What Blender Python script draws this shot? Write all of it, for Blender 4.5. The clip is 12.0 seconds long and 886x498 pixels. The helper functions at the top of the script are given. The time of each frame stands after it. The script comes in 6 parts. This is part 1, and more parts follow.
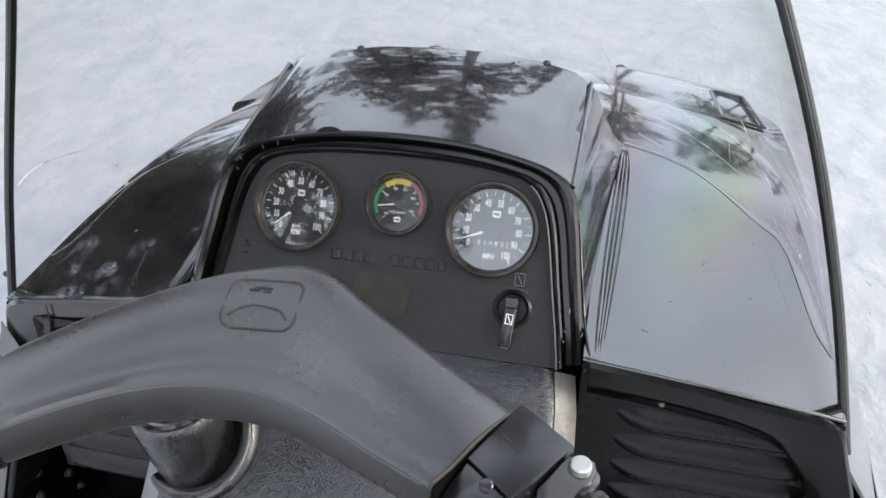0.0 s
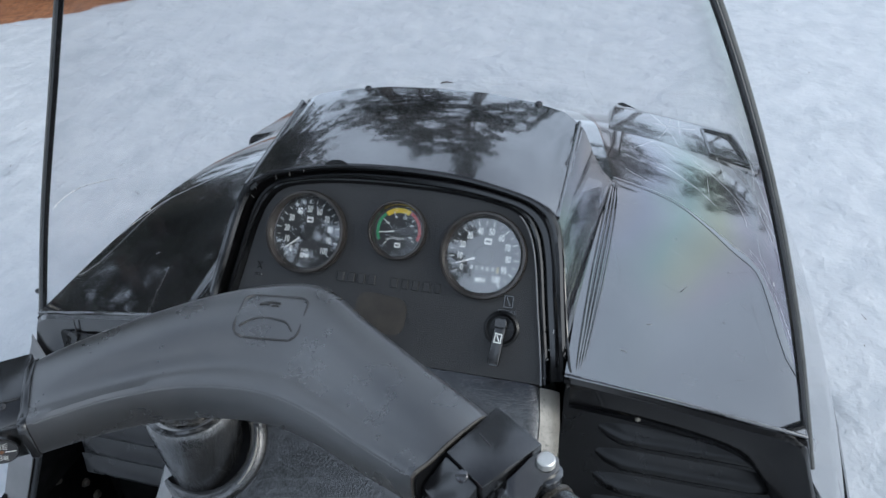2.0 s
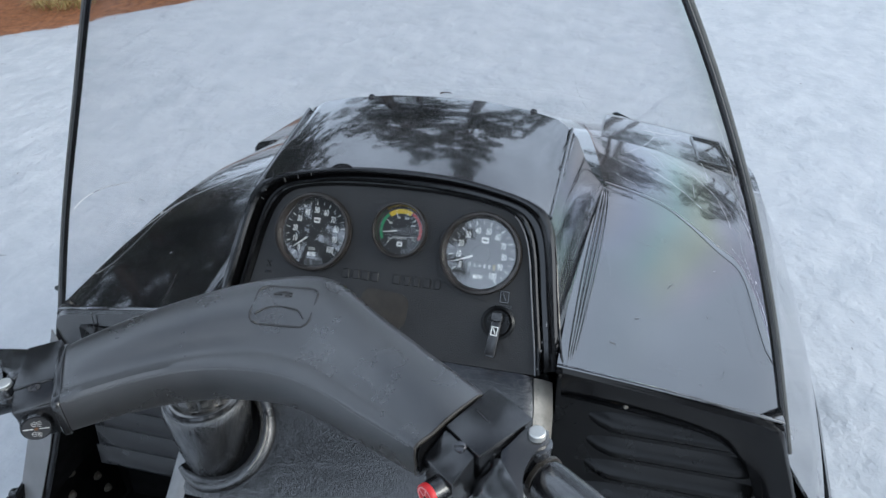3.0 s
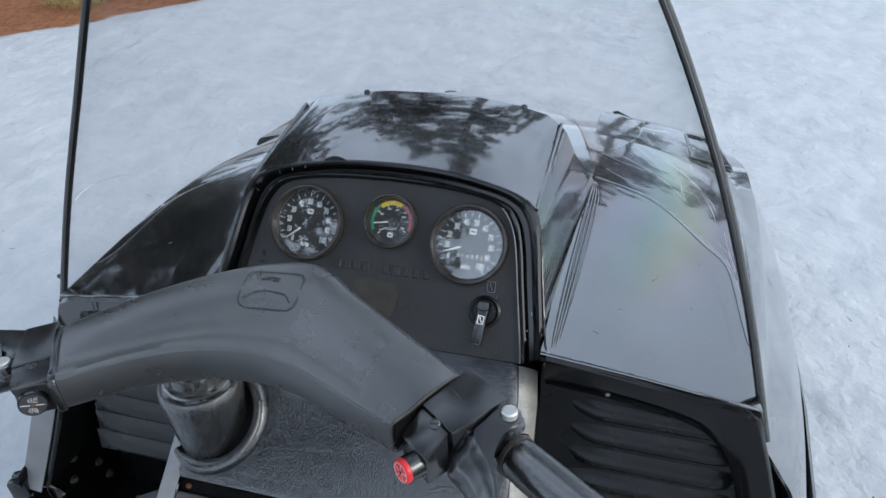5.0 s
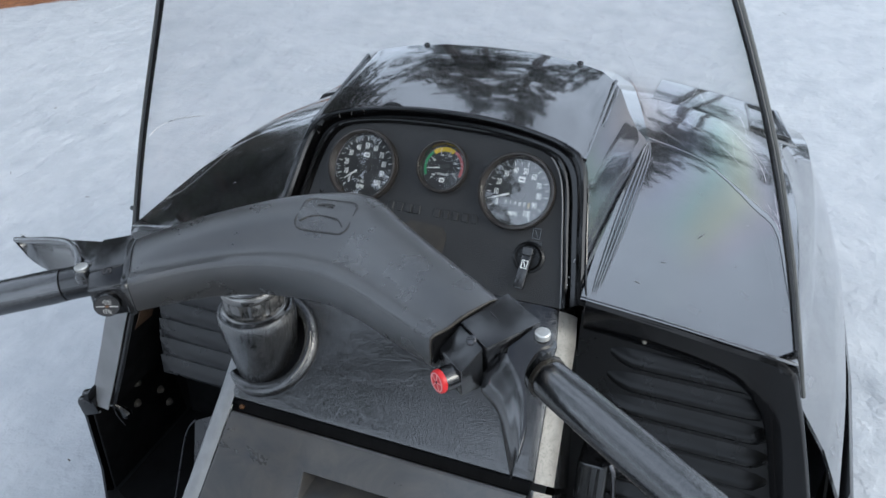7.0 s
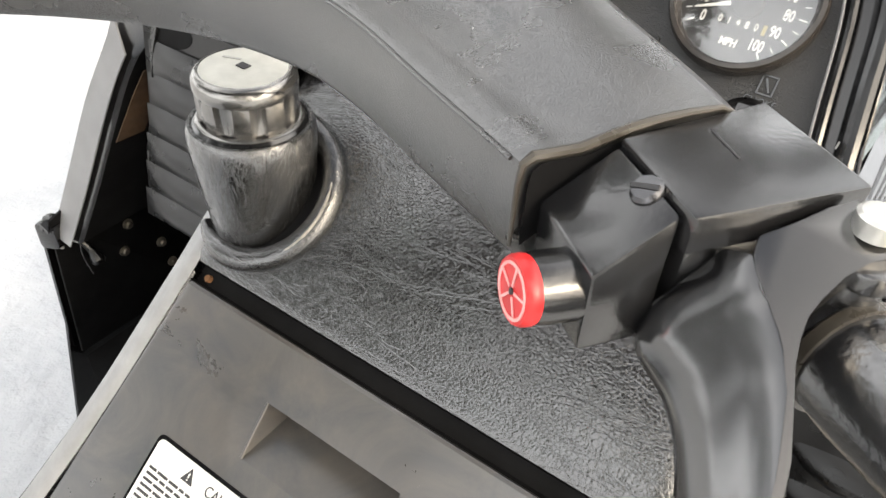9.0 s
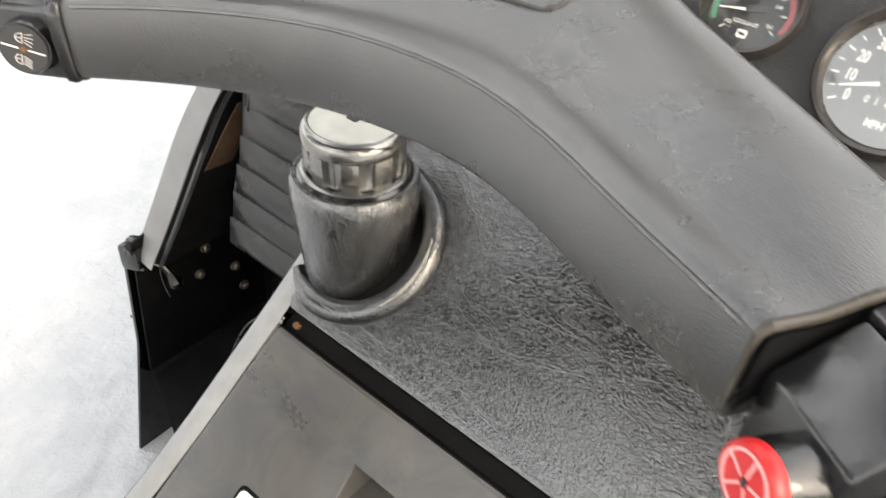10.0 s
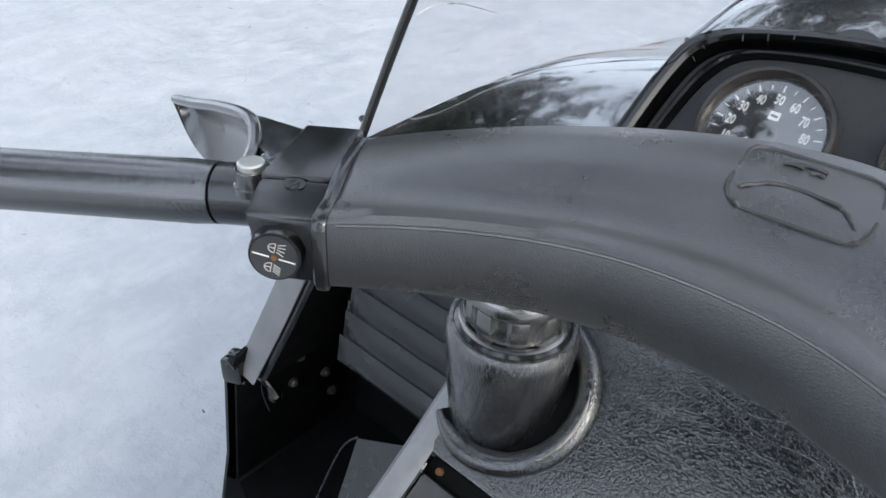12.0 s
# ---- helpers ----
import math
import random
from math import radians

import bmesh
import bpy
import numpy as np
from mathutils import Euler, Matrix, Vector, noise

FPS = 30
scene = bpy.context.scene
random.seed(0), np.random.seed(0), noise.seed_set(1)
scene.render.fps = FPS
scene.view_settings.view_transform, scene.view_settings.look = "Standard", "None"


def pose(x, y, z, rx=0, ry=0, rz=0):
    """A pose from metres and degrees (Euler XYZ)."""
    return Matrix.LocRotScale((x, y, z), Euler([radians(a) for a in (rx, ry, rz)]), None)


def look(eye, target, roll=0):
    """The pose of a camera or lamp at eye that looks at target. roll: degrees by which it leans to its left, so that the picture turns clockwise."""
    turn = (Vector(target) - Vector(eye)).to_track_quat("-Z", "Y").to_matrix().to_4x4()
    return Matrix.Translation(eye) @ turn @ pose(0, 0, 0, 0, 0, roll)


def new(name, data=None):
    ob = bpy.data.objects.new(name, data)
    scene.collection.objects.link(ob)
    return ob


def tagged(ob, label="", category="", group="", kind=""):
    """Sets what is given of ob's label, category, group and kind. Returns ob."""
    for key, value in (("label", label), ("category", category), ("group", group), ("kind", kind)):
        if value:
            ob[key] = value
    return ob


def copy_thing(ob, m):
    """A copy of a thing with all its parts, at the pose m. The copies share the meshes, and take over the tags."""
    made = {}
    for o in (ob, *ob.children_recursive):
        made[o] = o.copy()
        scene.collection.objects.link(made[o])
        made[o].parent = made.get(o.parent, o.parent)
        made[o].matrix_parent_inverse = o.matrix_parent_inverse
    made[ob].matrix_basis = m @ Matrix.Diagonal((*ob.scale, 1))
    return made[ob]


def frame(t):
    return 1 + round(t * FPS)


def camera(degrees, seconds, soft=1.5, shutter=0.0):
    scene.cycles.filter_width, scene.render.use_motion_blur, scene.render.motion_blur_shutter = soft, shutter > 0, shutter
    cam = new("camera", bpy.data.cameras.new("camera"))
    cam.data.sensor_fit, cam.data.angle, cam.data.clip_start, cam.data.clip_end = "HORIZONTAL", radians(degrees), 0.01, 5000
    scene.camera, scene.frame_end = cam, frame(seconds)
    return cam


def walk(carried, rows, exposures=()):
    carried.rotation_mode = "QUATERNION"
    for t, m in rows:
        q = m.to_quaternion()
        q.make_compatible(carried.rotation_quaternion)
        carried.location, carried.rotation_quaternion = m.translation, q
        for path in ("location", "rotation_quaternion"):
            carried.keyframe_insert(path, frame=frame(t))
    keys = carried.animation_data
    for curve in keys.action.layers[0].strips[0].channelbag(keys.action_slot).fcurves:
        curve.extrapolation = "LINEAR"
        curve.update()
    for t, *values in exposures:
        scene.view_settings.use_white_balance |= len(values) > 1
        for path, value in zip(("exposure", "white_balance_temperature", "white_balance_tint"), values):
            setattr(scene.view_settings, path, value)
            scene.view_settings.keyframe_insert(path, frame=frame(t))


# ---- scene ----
cam = camera(62.6, 12.0, 1.5, 0.22)
PATH = [
    (0, (0.1891, 0.0170, 1.0760), (-0.2163, 1.5451, -0.1490), -2.6),
    (0.5, (0.1998, 0.0116, 1.0850), (-0.2214, 1.5489, -0.1220), -2.8),
    (1, (0.2085, 0.0025, 1.0910), (-0.2254, 1.5520, -0.0970), -2.8),
    (1.5, (0.2123, -0.0120, 1.0960), (-0.2313, 1.5473, -0.0750), -2.7),
    (2, (0.2187, -0.0279, 1.1050), (-0.2320, 1.5419, -0.0490), -2.5),
    (2.5, (0.2244, -0.0533, 1.1090), (-0.2259, 1.5270, -0.0310), -2.4),
    (3, (0.2288, -0.0697, 1.1200), (-0.2214, 1.5179, -0.0110), -2.3),
    (5, (0.2558, -0.0853, 1.1220), (-0.2196, 1.4956, -0.0070), -2.4),
    (5.5, (0.2626, -0.1031, 1.1250), (-0.2378, 1.4669, -0.0090), -2.6),
    (6, (0.2648, -0.1305, 1.1240), (-0.2680, 1.4215, -0.0190), -3.0),
    (6.5, (0.2748, -0.1330, 1.1200), (-0.2953, 1.3997, -0.0320), -3.2),
    (6.7, (0.2779, -0.1332, 1.1190), (-0.3083, 1.3900, -0.0370), -3.1),
    (8.3, (0.2472, 0.0242, 0.9220), (-0.5070, 1.3823, -0.3370), 1.9),
    (8.5, (0.2226, 0.0580, 0.8910), (-0.5542, 1.3883, -0.3850), 2.4),
    (9, (0.1846, 0.0955, 0.8440), (-0.6383, 1.3699, -0.4590), 3.6),
    (9.5, (0.1786, 0.1022, 0.8450), (-0.6898, 1.3458, -0.4580), 4.4),
    (10, (0.1319, 0.0990, 0.8560), (-0.7975, 1.3190, -0.4270), 4.4),
    (10.5, (0.0602, 0.1036, 0.8700), (-0.9362, 1.2994, -0.3850), 4.9),
    (11, (0.0193, 0.1019, 0.8680), (-1.0352, 1.2863, -0.3510), 4.9),
    (11.5, (0.0130, 0.1023, 0.8720), (-1.0643, 1.2982, -0.3150), 4.5),
    (12, (0.0314, 0.0720, 0.8920), (-1.0041, 1.3288, -0.2700), 3.6),
]
EXPOSURES = [
    (0.0, 0.13, 6050, 11), (0.5, 0.03, 5800, 11), (1.0, -0.13, 5650, 10), (1.5, -0.20, 5500, 8), (2.5, -0.22, 5450, 7), (6.7, -0.22, 5450, 7),
    (8.3, 0.73, 6850, 10), (9.2, 1.0, 6950, 10), (9.6, 1.0, 6950, 10), (10.3, 0.86, 7000, 10), (11.0, 0.50, 6650, 10), (11.5, 0.24, 6000, 10), (12.0, 0.14, 5750, 9),
]
walk(cam, [(t, look(eye, target, roll)) for t, eye, target, roll in PATH], EXPOSURES)

# ---- world and sun: hazy late-winter daylight, the sun low to the right behind thin cloud ----
SUN_EL, SUN_AZ = 29.0, 102.0  # degrees above the horizon; degrees clockwise from straight ahead
world = bpy.data.worlds.new("world")
scene.world = world
world.use_nodes = True
wn = world.node_tree.nodes
sky = wn.new("ShaderNodeTexSky")
sky.sky_type = "NISHITA"
sky.sun_disc = False
sky.sun_elevation, sky.sun_rotation = radians(SUN_EL), radians(SUN_AZ)
sky.air_density, sky.dust_density, sky.ozone_density = 1.0, 6.0, 1.0
wn["Background"].inputs["Strength"].default_value = 0.15
wl = world.node_tree.links
coord, cloud, cover, veil = wn.new("ShaderNodeTexCoord"), wn.new("ShaderNodeTexNoise"), wn.new("ShaderNodeMapRange"), wn.new("ShaderNodeMix")
cloud.inputs["Scale"].default_value, cloud.inputs["Detail"].default_value, cloud.inputs["Distortion"].default_value = 2.6, 6.0, 0.6
cover.inputs["From Min"].default_value, cover.inputs["From Max"].default_value = 0.35, 0.68
cover.inputs["To Min"].default_value, cover.inputs["To Max"].default_value = 0.65, 0.95
veil.data_type = "RGBA"
up, fall, thin = wn.new("ShaderNodeSeparateXYZ"), wn.new("ShaderNodeMapRange"), wn.new("ShaderNodeMath")  # the haze thins towards the zenith
thin.operation = "MULTIPLY"
fall.inputs["From Min"].default_value, fall.inputs["From Max"].default_value = 0.78, 0.97
fall.inputs["To Min"].default_value, fall.inputs["To Max"].default_value = 1.0, 0.1
wl.new(coord.outputs["Generated"], cloud.inputs["Vector"]), wl.new(cloud.outputs["Fac"], cover.inputs[0]), wl.new(cover.outputs[0], thin.inputs[0])
wl.new(coord.outputs["Generated"], up.inputs[0]), wl.new(up.outputs[2], fall.inputs[0]), wl.new(fall.outputs[0], thin.inputs[1])
wl.new(thin.outputs[0], veil.inputs["Factor"])
deep = wn.new("ShaderNodeVectorMath")  # a deeper clear sky behind the haze
deep.operation = "SCALE"
deep.inputs["Scale"].default_value = 0.5
wl.new(sky.outputs[0], deep.inputs[0]), wl.new(deep.outputs[0], next(s for s in veil.inputs if s.name == "A" and s.type == "RGBA"))
sd = Vector((math.sin(radians(SUN_AZ)) * math.cos(radians(SUN_EL)), math.cos(radians(SUN_AZ)) * math.cos(radians(SUN_EL)), math.sin(radians(SUN_EL))))
near, power, glow = wn.new("ShaderNodeVectorMath"), wn.new("ShaderNodeMapRange"), wn.new("ShaderNodeMix")  # the haze brightens round the sun
near.operation, near.inputs[1].default_value = "DOT_PRODUCT", sd
power.interpolation_type = "SMOOTHSTEP"
power.inputs["From Min"].default_value, power.inputs["From Max"].default_value = 0.4, 1.0
glow.data_type = "RGBA"
next(s for s in glow.inputs if s.name == "A" and s.type == "RGBA").default_value = (12.6, 13.1, 13.8, 1)
next(s for s in glow.inputs if s.name == "B" and s.type == "RGBA").default_value = (23.0, 22.0, 20.5, 1)
wl.new(coord.outputs["Generated"], near.inputs[0]), wl.new(near.outputs["Value"], power.inputs[0]), wl.new(power.outputs[0], glow.inputs["Factor"])
wl.new(next(s for s in glow.outputs if s.type == "RGBA"), next(s for s in veil.inputs if s.name == "B" and s.type == "RGBA"))
wl.new(next(s for s in veil.outputs if s.type == "RGBA"), wn["Background"].inputs["Color"])
sun = new("sun", bpy.data.lights.new("sun", "SUN"))
sun.data.energy, sun.data.angle, sun.data.color = 1.1, radians(20), (1.0, 0.89, 0.71)
sun.matrix_world = look(sd * 20, (0, 0, 0))


# ---- materials ----
class Nodes:
    """A node material with a few short ways to add to it."""

    def __init__(self, name, color=(0.5, 0.5, 0.5), rough=0.5, metal=0.0, ior=1.5, coat=0.0, coat_rough=0.05):
        self.mat = bpy.data.materials.new(name)
        self.mat.use_nodes = True
        self.n, self.l = self.mat.node_tree.nodes, self.mat.node_tree.links
        self.p = self.n["Principled BSDF"]
        self.set("Base Color", (*color, 1)), self.set("Roughness", rough), self.set("Metallic", metal), self.set("IOR", ior)
        self.set("Coat Weight", coat), self.set("Coat Roughness", coat_rough)
        self.co = self.n.new("ShaderNodeTexCoord").outputs["Object"]
        self.height = None

    def set(self, key, v):
        self.p.inputs[key].default_value = v

    def noise(self, scale, detail=4, rough=0.55, vec=None, stretch=None, distort=0.0):
        t = self.n.new("ShaderNodeTexNoise")
        t.inputs["Scale"].default_value, t.inputs["Detail"].default_value, t.inputs["Roughness"].default_value = scale, detail, rough
        t.inputs["Distortion"].default_value = distort
        v = vec or self.co
        if stretch:
            m = self.n.new("ShaderNodeMapping")
            m.inputs["Scale"].default_value = stretch
            self.l.new(v, m.inputs[0])
            v = m.outputs[0]
        self.l.new(v, t.inputs["Vector"])
        return t.outputs["Fac"]

    def voronoi(self, scale, feature="F1", vec=None, rand=1.0):
        t = self.n.new("ShaderNodeTexVoronoi")
        t.feature = feature
        t.inputs["Scale"].default_value, t.inputs["Randomness"].default_value = scale, rand
        self.l.new(vec or self.co, t.inputs["Vector"])
        return t.outputs["Distance"]

    def ramp(self, fac, a, b, lo=0.0, hi=1.0):
        m = self.n.new("ShaderNodeMapRange")
        m.inputs["From Min"].default_value, m.inputs["From Max"].default_value = a, b
        m.inputs["To Min"].default_value, m.inputs["To Max"].default_value = lo, hi
        self.l.new(fac, m.inputs[0])
        return m.outputs[0]

    def mix(self, fac, c1, c2):
        m = self.n.new("ShaderNodeMix")
        m.data_type = "RGBA"
        self.l.new(fac, m.inputs["Factor"]) if not isinstance(fac, float) else None
        for key, c in (("A", c1), ("B", c2)):
            sock = next(s for s in m.inputs if s.name == key and s.type == "RGBA")
            if isinstance(c, tuple):
                sock.default_value = (*c, 1)
            else:
                self.l.new(c, sock)
        return next(s for s in m.outputs if s.type == "RGBA")

    def math(self, op, a, b):
        m = self.n.new("ShaderNodeMath")
        m.operation = op
        for i, v in enumerate((a, b)):
            if isinstance(v, (int, float)):
                m.inputs[i].default_value = v
            else:
                self.l.new(v, m.inputs[i])
        return m.outputs[0]

    def color(self, sock):
        self.l.new(sock, self.p.inputs["Base Color"])
        return self

    def rough(self, sock):
        self.l.new(sock, self.p.inputs["Roughness"])
        return self

    def bump(self, height, dist, strength=1.0, coat=False):
        b = self.n.new("ShaderNodeBump")
        b.inputs["Distance"].default_value, b.inputs["Strength"].default_value = dist, strength
        self.l.new(height, b.inputs["Height"])
        if self.height:
            self.l.new(self.height, b.inputs["Normal"])
        self.height = b.outputs[0]
        self.l.new(self.height, self.p.inputs["Normal"])
        if coat:
            self.l.new(self.height, self.p.inputs["Coat Normal"])
        return self


def mat_paint():
    """Deep gloss black over wavy fibreglass: orange peel, slow ripples, dull rubbed patches."""
    m = Nodes("gloss_black_paint", (0.006, 0.006, 0.007), 0.3, 0, 1.6, 1.0, 0.03)
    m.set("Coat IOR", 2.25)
    m.color(m.mix(m.ramp(m.noise(7, 5), 0.35, 0.7), (0.003, 0.003, 0.004), (0.008, 0.008, 0.009)))
    m.rough(m.ramp(m.noise(22, 5), 0.3, 0.75, 0.14, 0.3))
    m.l.new(m.ramp(m.noise(12, 6, 0.7), 0.5, 0.78, 0.025, 0.14), m.p.inputs["Coat Roughness"])
    m.bump(m.noise(9, 3), 0.0007, 0.35, True)
    ripple = m.math("MULTIPLY", m.noise(120, 3, 0.6, None, (1.0, 0.35, 1.0), 0.6), m.ramp(m.noise(5, 2), 0.46, 0.62))
    m.bump(ripple, 0.0004, 0.2, True)
    m.bump(m.noise(170, 2), 0.00012, 0.3, True)
    return m.mat


def mat_plain_black(name, rough=0.4, c=0.012, grain=300.0, depth=0.0003, coat=0.0, ior=1.65):
    m = Nodes(name, (c, c, c * 1.08), rough, 0, ior, coat, 0.15)
    m.color(m.mix(m.ramp(m.noise(18, 5), 0.3, 0.75), (c * 0.75, c * 0.75, c * 0.8), (c * 1.5, c * 1.5, c * 1.6)))
    m.rough(m.ramp(m.noise(30, 4), 0.3, 0.75, rough * 0.8, min(1, rough * 1.25)))
    if depth:
        m.bump(m.noise(grain, 3), depth, 0.6)
    return m.mat


def mat_grained(name, c, rough, cell, depth, ior=1.6, wear=0.0):
    """Moulded leather grain: soft rounded cells with fine creases between."""
    m = Nodes(name, (c, c, c), rough, 0, ior)
    m.color(m.mix(m.ramp(m.noise(11, 5), 0.3, 0.75), (c * 0.8, c * 0.8, c * 0.82), (c * 1.3, c * 1.28, c * 1.26)))
    m.rough(m.ramp(m.noise(26, 5), 0.3, 0.75, rough * (0.85 - 0.1 * wear), rough * (1.2 + 0.25 * wear)))
    if wear:
        m.color(m.mix(m.ramp(m.noise(12, 6, 0.7, None, None, 0.7), 0.36, 0.68), (c * 0.7, c * 0.7, c * 0.72), (c * 1.45, c * 1.4, c * 1.35)))
    warp = m.n.new("ShaderNodeVectorMath")
    warp.operation = "MULTIPLY_ADD"
    nz = m.n.new("ShaderNodeTexNoise")
    nz.inputs["Scale"].default_value = cell * 0.5
    m.l.new(m.co, nz.inputs["Vector"])
    m.l.new(nz.outputs["Color"], warp.inputs[0])
    warp.inputs[1].default_value = (1.3 / cell,) * 3
    m.l.new(m.co, warp.inputs[2])
    v = m.voronoi(cell, "DISTANCE_TO_EDGE", warp.outputs[0])
    m.bump(m.ramp(v, 0.0, 0.25), depth, 0.8)
    return m


def mat_vinyl():
    """Glossy old vinyl embossed with leather grain: irregular pebbles, branching creases, slow dents."""
    m = mat_grained("embossed_vinyl", 0.009, 0.3, 350, 0.00012)
    for scale, stretch, wide, deep, much, bend in ((62, (1.0, 1.4, 1.4), 0.035, 0.0002, 0.42, 0.8), (24, (0.6, 1.5, 1.5), 0.02, 0.0003, 0.5, 1.4)):
        crease = m.noise(scale, 4, 0.5, None, stretch, bend)
        m.bump(m.ramp(m.math("ABSOLUTE", m.math("SUBTRACT", crease, 0.5), 0), 0.0, wide), deep, much)
    m.bump(m.noise(30, 3), 0.0012, 0.35)
    m.set("Coat Weight", 1.0), m.set("Coat IOR", 2.0)
    m.l.new(m.ramp(m.noise(20, 5), 0.3, 0.75, 0.13, 0.22), m.p.inputs["Coat Roughness"])
    m.set("IOR", 1.2)
    m.l.new(m.height, m.p.inputs["Coat Normal"])
    return m.mat


def mat_neck():
    """The same vinyl stretched over the neck: long upright wrinkles."""
    m = mat_grained("wrinkled_vinyl", 0.011, 0.3, 420, 0.00005)
    fold = m.noise(60, 5, 0.6, None, (1.6, 1.6, 0.5), 1.6)
    m.bump(m.ramp(m.math("ABSOLUTE", m.math("SUBTRACT", fold, 0.5), 0), 0.0, 0.04), 0.0003, 0.5)
    m.bump(m.noise(26, 3), 0.0009, 0.4)
    m.set("Coat Weight", 1.0), m.set("Coat IOR", 2.2), m.set("Coat Roughness", 0.16), m.set("IOR", 1.3)
    m.l.new(m.height, m.p.inputs["Coat Normal"])
    return m.mat


def facing_gloss(n, l, low, high):
    """Share of gloss by the angle of view, the same from both sides."""
    lw, pw, mr = n.new("ShaderNodeLayerWeight"), n.new("ShaderNodeMath"), n.new("ShaderNodeMapRange")
    pw.operation, pw.inputs[1].default_value = "POWER", 4.0
    lw.inputs["Blend"].default_value = 0.5
    mr.inputs["To Min"].default_value, mr.inputs["To Max"].default_value = low, high
    l.new(lw.outputs["Facing"], pw.inputs[0]), l.new(pw.outputs[0], mr.inputs[0])
    return mr.outputs[0]


def mat_glass_sheet():
    """Clear scuffed plastic: see-through, with a Fresnel sheen; the sky's iridescence is painted as faint coloured
    stress bands.
    """
    mat = bpy.data.materials.new("clear_plastic_sheet")
    mat.use_nodes = True
    n, l = mat.node_tree.nodes, mat.node_tree.links
    n.clear()
    out, mix, tr, gl = n.new("ShaderNodeOutputMaterial"), n.new("ShaderNodeMixShader"), n.new("ShaderNodeBsdfTransparent"), n.new("ShaderNodeBsdfGlossy")
    tc, nz = n.new("ShaderNodeTexCoord"), n.new("ShaderNodeTexNoise")
    fac = facing_gloss(n, l, 0.07, 0.8)
    tr.inputs["Color"].default_value = (0.90, 0.905, 0.915, 1)
    gl.inputs["Roughness"].default_value = 0.16
    nz.inputs["Scale"].default_value, nz.inputs["Detail"].default_value = 4.5, 2
    l.new(tc.outputs["Object"], nz.inputs["Vector"])
    hue = n.new("ShaderNodeValToRGB")
    stops = ((0.33, (1.0, 0.88, 0.82)), (0.40, (0.90, 0.90, 1.0)), (0.47, (0.82, 1.0, 0.88)), (0.55, (1.0, 1.0, 0.74)), (0.62, (1.0, 0.80, 0.92)), (0.70, (0.88, 0.86, 1.0)))
    el = hue.color_ramp.elements
    el[0].position, el[0].color = stops[0][0], (*stops[0][1], 1)
    el[1].position, el[1].color = stops[-1][0], (*stops[-1][1], 1)
    for p, c in stops[1:-1]:
        el.new(p).color = (*c, 1)
    place, across, shift = n.new("ShaderNodeSeparateXYZ"), n.new("ShaderNodeMath"), n.new("ShaderNodeMath")
    across.operation = shift.operation = "MULTIPLY_ADD"
    across.inputs[1].default_value, across.inputs[2].default_value = 1.6, -0.095
    shift.inputs[1].default_value = 0.25
    l.new(tc.outputs["Object"], place.inputs[0]), l.new(place.outputs[0], across.inputs[0])
    l.new(nz.outputs["Fac"], shift.inputs[0]), l.new(across.outputs[0], shift.inputs[2]), l.new(shift.outputs[0], hue.inputs[0])
    l.new(hue.outputs[0], gl.inputs["Color"])
    sep, low, bend = n.new("ShaderNodeSeparateXYZ"), n.new("ShaderNodeMapRange"), n.new("ShaderNodeMix")
    low.inputs["From Min"].default_value, low.inputs["From Max"].default_value = 0.75, 0.69
    low.inputs["To Max"].default_value = 0.75
    bend.data_type = "RGBA"
    l.new(tc.outputs["Object"], sep.inputs[0]), l.new(sep.outputs[2], low.inputs[0])
    corner, both_way = n.new("ShaderNodeMapRange"), n.new("ShaderNodeMath")
    corner.inputs["From Min"].default_value, corner.inputs["From Max"].default_value = 0.1, 0.2
    both_way.operation = "MULTIPLY"
    l.new(sep.outputs[0], corner.inputs[0]), l.new(corner.outputs[0], both_way.inputs[0]), l.new(low.outputs[0], both_way.inputs[1])
    front, last = n.new("ShaderNodeMapRange"), n.new("ShaderNodeMath")
    front.inputs["From Min"].default_value, front.inputs["From Max"].default_value = 0.66, 0.72
    last.operation = "MULTIPLY"
    l.new(sep.outputs[1], front.inputs[0]), l.new(front.outputs[0], last.inputs[0]), l.new(both_way.outputs[0], last.inputs[1])
    l.new(last.outputs[0], bend.inputs["Factor"])
    next(q for q in bend.inputs if q.name == "A" and q.type == "RGBA").default_value = (0.91, 0.915, 0.925, 1)
    l.new(hue.outputs[0], next(q for q in bend.inputs if q.name == "B" and q.type == "RGBA"))
    l.new(next(q for q in bend.outputs if q.type == "RGBA"), tr.inputs["Color"])
    l.new(fac, mix.inputs[0])
    l.new(tr.outputs[0], mix.inputs[1]), l.new(gl.outputs[0], mix.inputs[2]), l.new(mix.outputs[0], out.inputs[0])
    return mat


